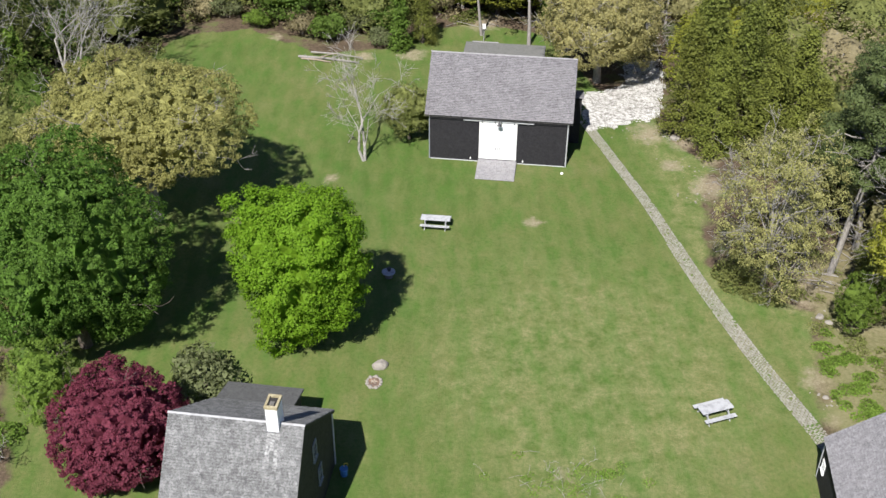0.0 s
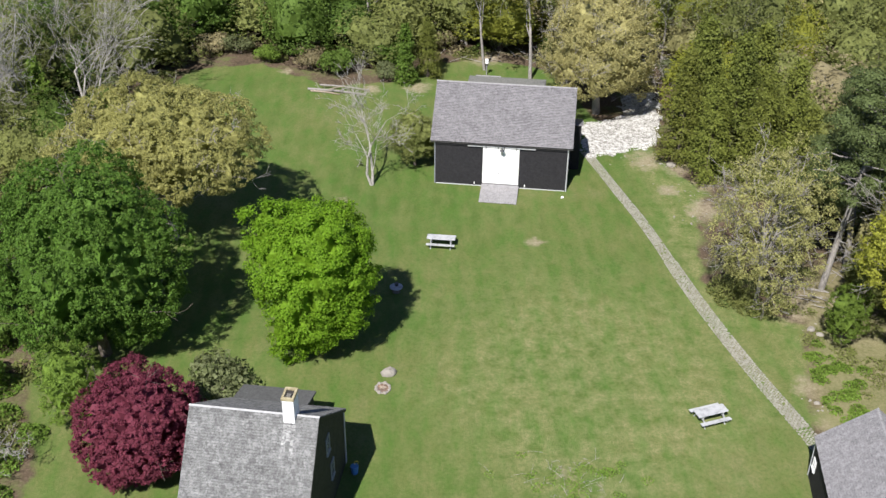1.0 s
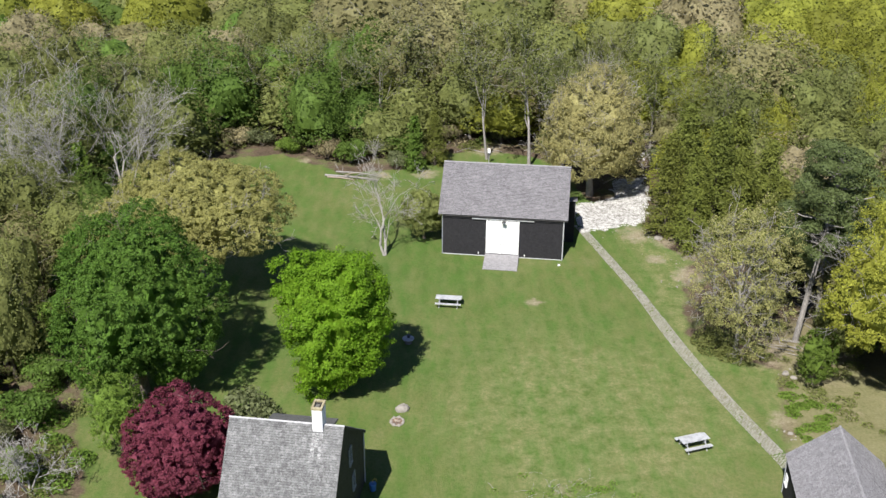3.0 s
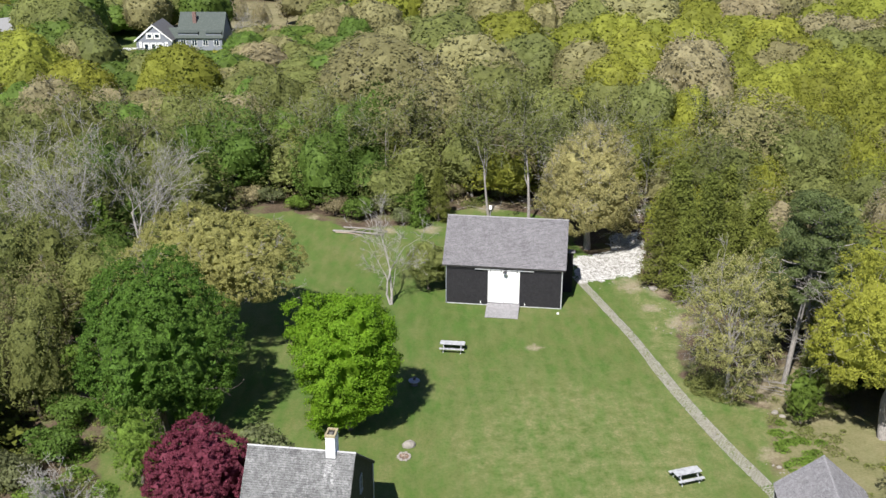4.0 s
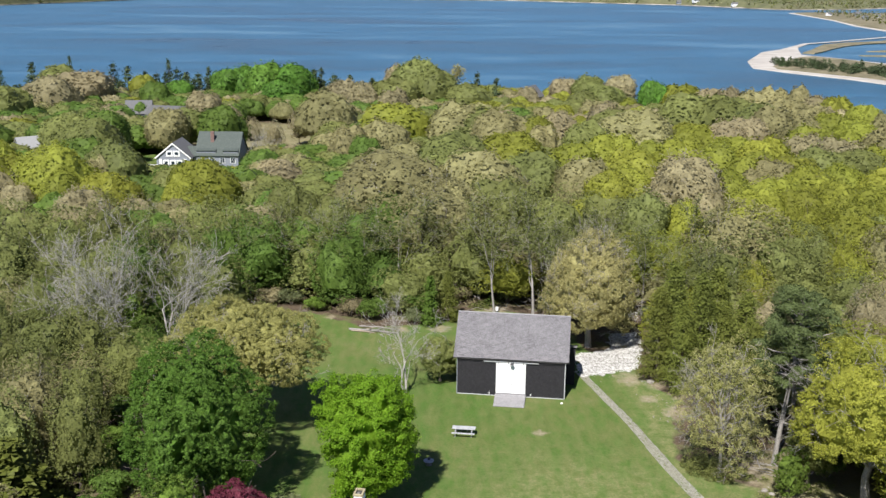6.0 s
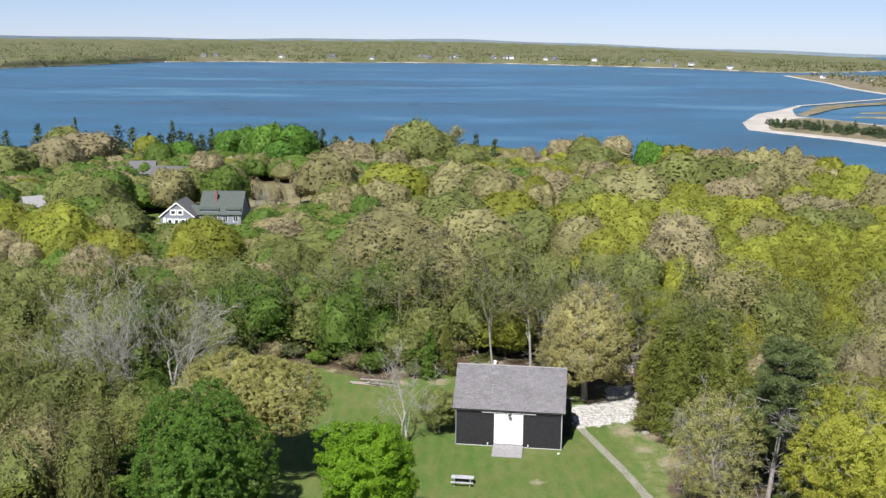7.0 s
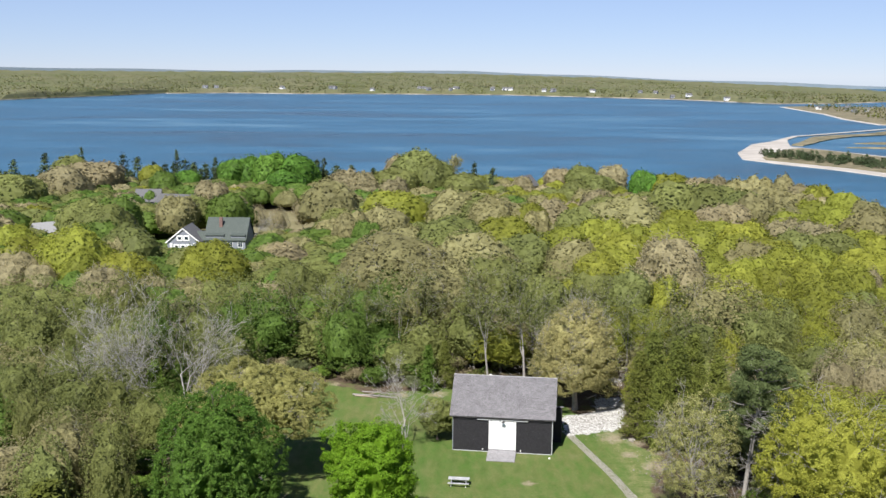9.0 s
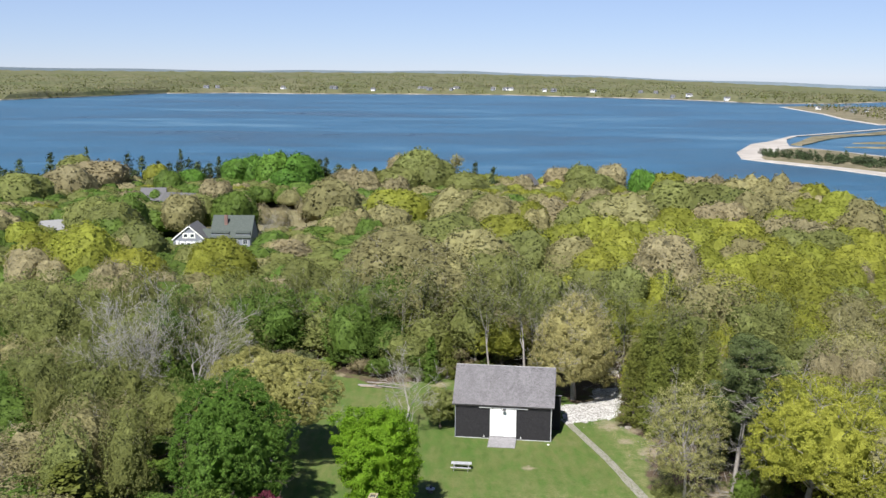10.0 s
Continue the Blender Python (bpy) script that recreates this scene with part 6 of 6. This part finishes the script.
def low_plants(name, leaf, pts, size, n, label, r, h=0.35):
    """Low leafy growth as one mesh."""
    P = []
    for x, y, s in pts:
        k = int(n * s * s)
        a = r.uniform(0, 6.283, k)
        d = s * np.sqrt(r.random(k))
        px, py = x + d * np.cos(a), y + d * np.sin(a)
        P.append(np.stack([px, py, ground_z(px, py) + r.uniform(0.02, h, k) * (1.1 - d / s)], 1))
    P = np.concatenate(P)
    ob = new(name, quads_mesh(name, cards(P, np.tile([0, 0, 1.0], (len(P), 1)), size, r), LEAF[leaf]))
    return tagged(ob, label, "plants", kind="stuff")


r = np.random.default_rng(44)
low_plants("border_plants", "fresh", [(x, y, s) for x, y, s in zip(r.normal(26.0, 1.1, 46), r.uniform(43.5, 53.5, 46), r.uniform(0.22, 0.6, 46)) if x > 24.5], 0.08, 700, "fresh green ferns in the east border", r)
low_plants("border_plants", "moss", [(x, y, s) for x, y, s in zip(r.uniform(24.5, 33, 46), r.uniform(42, 68, 46), r.uniform(0.3, 0.9, 46))], 0.09, 260, "straggly low growth in the east border", r, 0.25)
low_plants("undergrowth", "moss", [(x, y, s) for x, y, s in zip(r.uniform(-34, -23.5, 110), r.uniform(36, 100, 110), r.uniform(0.6, 1.6, 110))], 0.12, 170, "green undergrowth at the wood's edge", r, 0.8)
low_plants("undergrowth", "fresh", [(-22.3, 45.5, 1.0), (-23.4, 43.2, 1.3), (-24.6, 47.2, 1.2), (-23.0, 40.4, 1.2), (-25.5, 50.0, 1.3), (-27, 54, 1.2)], 0.12, 300, "fresh green bushes at the wood's edge", r, 1.1)
low_plants("undergrowth", "moss", [(x, y, s) for x, y, s in zip(r.uniform(-26, 18, 60), r.uniform(103, 118, 60), r.uniform(0.6, 1.6, 60)) if float(inside(x, y, LAWN)) < -1], 0.14, 120, "green undergrowth behind the lawn", r, 0.9)
low_plants("tree_foot_plants", "moss", [(22.0, 58.6, 1.2), (21.6, 59.8, 1.0), (22.9, 57.4, 0.9), (23.6, 57.0, 0.9), (22.8, 58.4, 1.0), (22.6, 60.6, 0.8)], 0.085, 700, "low green growth at the budding tree's foot", r, 2.6)
low_plants("weed_patch", "fresh", [(x, y, s) for x, y, s in zip(r.normal(8.8, 1.6, 34), r.normal(41.2, 1.1, 34), r.uniform(0.15, 0.45, 34))], 0.06, 420, "green weeds in a dry patch of lawn", r, 0.2)

# dead stems lying in the rough grass and in the woods
V, F = [], []
for _ in range(46):
    x, y = r.normal(8.6, 1.5), r.normal(41.2, 1.1)
    a, l_ = r.uniform(0, 6.283), r.uniform(0.3, 1.2)
    p = Vector((x, y, 0.03))
    q = p + Vector((l_ * math.cos(a), l_ * math.sin(a), r.uniform(0.02, 0.35)))
    tube(V, F, [p, p.lerp(q, 0.5) + Vector((0.05, 0.03, 0.08)), q], [0.01, 0.008, 0.004], 4)
stems = new("dead_stems", mesh_of("dead_stems", V, F, PALE))
tagged(stems, "pale dead stems in rough grass", "stems", kind="stuff")
V, F = [], []
for _ in range(150):
    x, y = (r.uniform(-4, 16), r.uniform(103, 116)) if r.random() < 0.5 else ((r.uniform(27.5, 34), r.uniform(57, 68)) if r.random() < 0.5 else (r.uniform(-36, -26), r.uniform(50, 100)))
    a, l_ = r.uniform(0, 3.1416), r.uniform(0.8, 3.5)
    z = float(ground_z(x, y)) + 0.06
    p = Vector((x, y, z))
    q = p + Vector((l_ * math.cos(a), l_ * math.sin(a), r.uniform(0.0, 0.5)))
    tube(V, F, [p, p.lerp(q, 0.5), q], [0.035, 0.03, 0.012], 5)
fallen = new("fallen_branches", mesh_of("fallen_branches", V, F, GREY))
tagged(fallen, "pale fallen branches on the leaf litter", "branches", kind="stuff")


und = [(x, y, s) for x, y, s in zip(r.uniform(-92, 92, 900), r.uniform(41, 152, 900), r.uniform(0.8, 2.0, 900)) if float(inside(x, y, KEEP)) < -0.5 and abs(x) < 22 + (y + 38) * 0.4]
low_plants("undergrowth", "moss", und[::2], 0.2, 45, "olive green undergrowth on the woodland floor", r, 1.3)
low_plants("undergrowth", "bud", und[1::4], 0.2, 45, "dry brown undergrowth on the woodland floor", r, 1.0)
low_plants("undergrowth", "green", und[3::4], 0.2, 45, "green undergrowth on the woodland floor", r, 1.3)


# ---- far houses ----
def far_house(x, y, z, turn, w, d, wall_h, ridge_h, wall_mat, roof_mat, label, group="", wins=3, name="house"):
    """A gabled house, its ridge along x, windows on the side of -y."""
    root = thing(name, pose(x, y, z, 0, 0, turn), label, "house", group)
    v = [(xx, yy, zz) for xx in (-w / 2, w / 2) for yy, zz in ((-d / 2, -0.5), (d / 2, -0.5), (d / 2, wall_h), (0, ridge_h - 0.1), (-d / 2, wall_h))]
    f = [(4, 3, 2, 1, 0), (5, 6, 7, 8, 9)] + [(i, (i + 1) % 5, (i + 1) % 5 + 5, i + 5) for i in range(5)]
    piece("wall", mesh_of("wall", v, f, wall_mat), root)
    k = (ridge_h - wall_h) / (d / 2)
    for s in (-1, 1):
        slope_box("roof", -w / 2 - 0.3, w / 2 + 0.3, s * (d / 2 + 0.4), wall_h - 0.4 * k, 0, ridge_h, 0.18, roof_mat, root)
    for i in range(wins):
        xx = -w / 2 + w * (i + 0.5) / wins
        win = boxed("window", (xx - 0.6, xx + 0.6, -d / 2 - 0.06, -d / 2 + 0.02, wall_h * 0.35, wall_h * 0.35 + 1.5), WHITE, root, bevel=0.0)
        for q in (-1, 1):
            boxed("pane", (xx + q * 0.27 - 0.23, xx + q * 0.27 + 0.23, -d / 2 - 0.075, -d / 2 - 0.061, wall_h * 0.35 + 0.12, wall_h * 0.35 + 1.38), GLASS, win, bevel=0.0)
    return root


main = far_house(-49.2, 229.5, -3.4, -2, 10.0, 11.0, 3.3, 8.0, GREY_SIDING, GREEN_ROOF, "grey house with a broad green roof and brick chimney", wins=4)
boxed("chimney", (-2.0, -1.2, -2.6, -1.8, 5.0, 8.3), BRICK_RED, main, "red brick chimney")
boxed("dormer", (-4.9, -0.4, -5.2, -2.0, 3.0, 4.2), GREY_SIDING, main)
boxed("dormer", (1.4, 4.9, -5.2, -2.0, 3.0, 4.2), GREY_SIDING, main)
for x0, x1 in ((-5.0, -0.3), (1.3, 5.0)):
    slope_box("roof", x0, x1, -5.45, 4.16, -1.9, 5.1, 0.12, GREEN_ROOF, main)
wingh = far_house(-59.4, 227.5, -3.4, 88, 9.0, 8.0, 2.9, 6.2, GREY_SIDING, GREY_ROOF, "grey gabled house wing with white trim", wins=2)
for dims in ((-4.62, -4.52, -1.6, -0.1, 2.9, 4.3), (-4.62, -4.52, 0.1, 1.6, 2.9, 4.3), (-4.62, -4.52, -3.2, -2.5, 0.9, 2.3), (-4.62, -4.52, -2.2, -0.8, 0.3, 2.1), (-4.62, -4.52, -0.6, 0.8, 0.3, 2.1), (-4.62, -4.52, 1.0, 2.4, 0.3, 2.1), (-4.62, -4.52, 2.7, 3.3, 0.9, 2.3)):
    wq = boxed("window", dims, WHITE, wingh, bevel=0.0)
    boxed("pane", (dims[0] - 0.02, dims[0] - 0.003, dims[2] + 0.32, dims[3] - 0.32, dims[4] + 0.35, dims[5] - 0.35), GLASS, wq, bevel=0.0)
for s in (-1, 1):
    bm = bmesh.new()
    a = math.atan2(6.2 - 2.56, 4.4)
    box(bm, -4.85, -4.72, 0, math.hypot(4.4, 3.64), -0.3, 0.0, m=Matrix.Translation((0, s * 4.4, 2.56)) @ Matrix.Scale(-s, 4, (0, 1, 0)) @ Matrix.Rotation(a, 4, "X"))
    part("rake_board", bm, WHITE, wingh, "white rake board")
link = far_house(-55.3, 228.6, -3.4, 0, 3.2, 6.0, 2.8, 4.6, GREY_SIDING, GREEN_ROOF, "low grey link between two house wings", wins=2)
fence = thing("white_fence", pose(-65.6, 219.0, -3.2, 0, 0, 0), "short white board fence beside the grey house", "fence")
for k in range(7):
    boxed("board", (k * 0.5, k * 0.5 + 0.42, 0, 0.05, -0.2, 1.5), WHITE, fence, bevel=0.0)
terrace = thing("terrace", pose(-46.0, 215.5, -3.3, 0, 0, -2), "pale stone terrace wall before the house", "terrace")
for k in range(12):
    stone("stone", -4 + k * 0.85, 0.2 * math.sin(k * 2.0), 0.5, 0.35, 0.45, WHITE if k % 3 else STONE, "", k, terrace)
far_house(-98.2, 238.5, -4.9, 38, 7.0, 7.0, 3.4, 6.8, GREY_SIDING, painted("pale grey roof", (0.26, 0.26, 0.26), (0.34, 0.34, 0.34), 0.5, 0.8), "small house with a pale grey roof among trees")
far_house(-80.5, 313.0, -5.2, -14, 13.0, 8.0, 3.2, 6.0, GREY_SIDING, ROLL_ROOF, "long grey house among the trees")
far_house(-91.5, 318.0, -5.3, 5, 8.0, 7.0, 3.6, 7.2, GREY_SIDING, GREY_ROOF, "grey house among the shore trees")
far_house(40.5, 362.0, -6.0, 62, 9.0, 7.0, 5.4, 9.0, painted("weathered white boards", (0.42, 0.43, 0.45)), GREY_ROOF, "white house among the shore trees")
far_house(81.5, 341.0, -6.0, 10, 4.4, 5.0, 8.5, 10.8, GREY_SIDING, GREY_ROOF, "tall grey house among the shore trees")
r = np.random.default_rng(61)
def shore_height(x, d):
    fr = float(np.interp(x, FX, FY))
    v_ = d / (math.sqrt(4930.0 ** 2 - (x * 1.02) ** 2) - 60 - fr)
    rs = float(np.interp(x / (fr + d), [-0.5, -0.1, 0.06, 0.17, 0.27, 0.37, 0.46, 0.6], [38, 41, 40, 28, 14, -2, -16, -22]))
    return fr + d, SEA + 1.5 + 8 * float(smooth(10, 45, d)) + (rs - 1) * v_ ** 0.9


HOMES = []
for x, k in ((-480, 2), (-330, 1), (-190, 2), (-118, 1), (22, 4), (95, 3), (190, 2), (232, 3), (318, 3), (395, 1), (520, 3), (600, 2)):
    for i in range(k):
        xx, d = x + r.normal(0, 16), r.uniform(18, 90)
        y, z = shore_height(xx, d)
        HOMES.append((xx, y))
        far_house(xx, y, z, r.uniform(-40, 40), r.uniform(7, 12), 8, r.uniform(3.2, 4.6), 7.4, WHITE if r.random() < 0.45 else GREY_SIDING, GREY_ROOF, "pale house on the distant shore", "houses on the far shore", wins=4)
for i in range(9):
    far_house(r.uniform(590, 760), r.uniform(1250, 1560), SEA + 1.3, r.uniform(-40, 40), r.uniform(6, 9), 6, 3.0, 5.4, WHITE if i % 2 else GREY_SIDING, GREY_ROOF, "pale house behind the sand bar", "houses on the bar", wins=3)

# trees along the far shore and on the bar
r = np.random.default_rng(77)
tree = crown(7.0, 12.0, 1.0, 14, 1.9, r, lobes=5, tuft=0.25, per=4, core=0)[:2]
Q, ON, MI, TI = [], [], [], []
spots = []
for i in range(7000):
    x = r.uniform(-1350, 950)
    d = 20 + 1900 * r.random() ** 2.2
    y, z = shore_height(x, d)
    if any(abs(x - a) < 14 and -60 < y - b < 8 for a, b in HOMES):
        continue
    spots.append((x, y, z - 3, r.uniform(0.45, 0.95)))
for i in range(1300):
    x, y = r.uniform(500, 960), r.uniform(1080, 1640)
    if float(inside(x, y, [(610, 1650), (580, 1500), (556, 1350), (520, 1190), (505, 1060), (700, 1010), (990, 1300), (990, 1680), (800, 1640), (650, 1675)])) > 15:
        spots.append((x, y, SEA + 0.8, r.uniform(0.35, 0.75)))
for x, y, z, s in spots:
    a = r.uniform(0, 6.283)
    rot = np.array([[math.cos(a), math.sin(a), 0], [-math.sin(a), math.cos(a), 0], [0, 0, 1]])
    Q.append((tree[0] @ rot) * s + (x, y, z))
    ON.append(tree[1] @ rot)
    MI.append(np.full(len(tree[0]), int(r.choice(4, p=[0.12, 0.12, 0.22, 0.54]))))
    TI.append(np.full(len(tree[0]), r.random()))
shore_trees = new("far_shore_trees", quads_mesh("far_shore_trees", (np.concatenate(Q), np.concatenate(ON)), [LEAF["moss"], LEAF["bud"], LEAF["cedar"], LEAF["far"]], np.concatenate(MI), np.concatenate(TI)))
tagged(shore_trees, "distant trees lining the far shore", "woods", kind="stuff")

# the bricks at the near end of the path, one by one
m = Mat("single paving brick", rough=0.9)
fine = m.noise(m.world(), 14.0, 5)
pav = m.ramp(m.each(), [(0.0, (0.205, 0.19, 0.16)), (0.5, (0.272, 0.258, 0.226)), (1.0, (0.34, 0.325, 0.292))])
m.color(m.mix(m.math("MULTIPLY", m.span(fine, 0.4, 0.8), 0.4), pav, (0.16, 0.14, 0.09))).bump(fine, 0.5, 0.01)
bv = [(sx * 0.072 * k, sy * 0.062 * k, zz) for zz, k in ((-0.05, 1.0), (0.0, 0.93)) for sx, sy in ((-1, -1), (1, -1), (1, 1), (-1, 1))]
bf = [(4, 5, 6, 7)] + [(k, (k + 1) % 4, 4 + (k + 1) % 4, 4 + k) for k in range(4)]
brick_mesh = mesh_of("brick", bv, bf, m.m)
for x, y, z, a in SINGLE:
    piece("brick", brick_mesh, path, m=pose(x, y, z, 0, 0, math.degrees(a)))
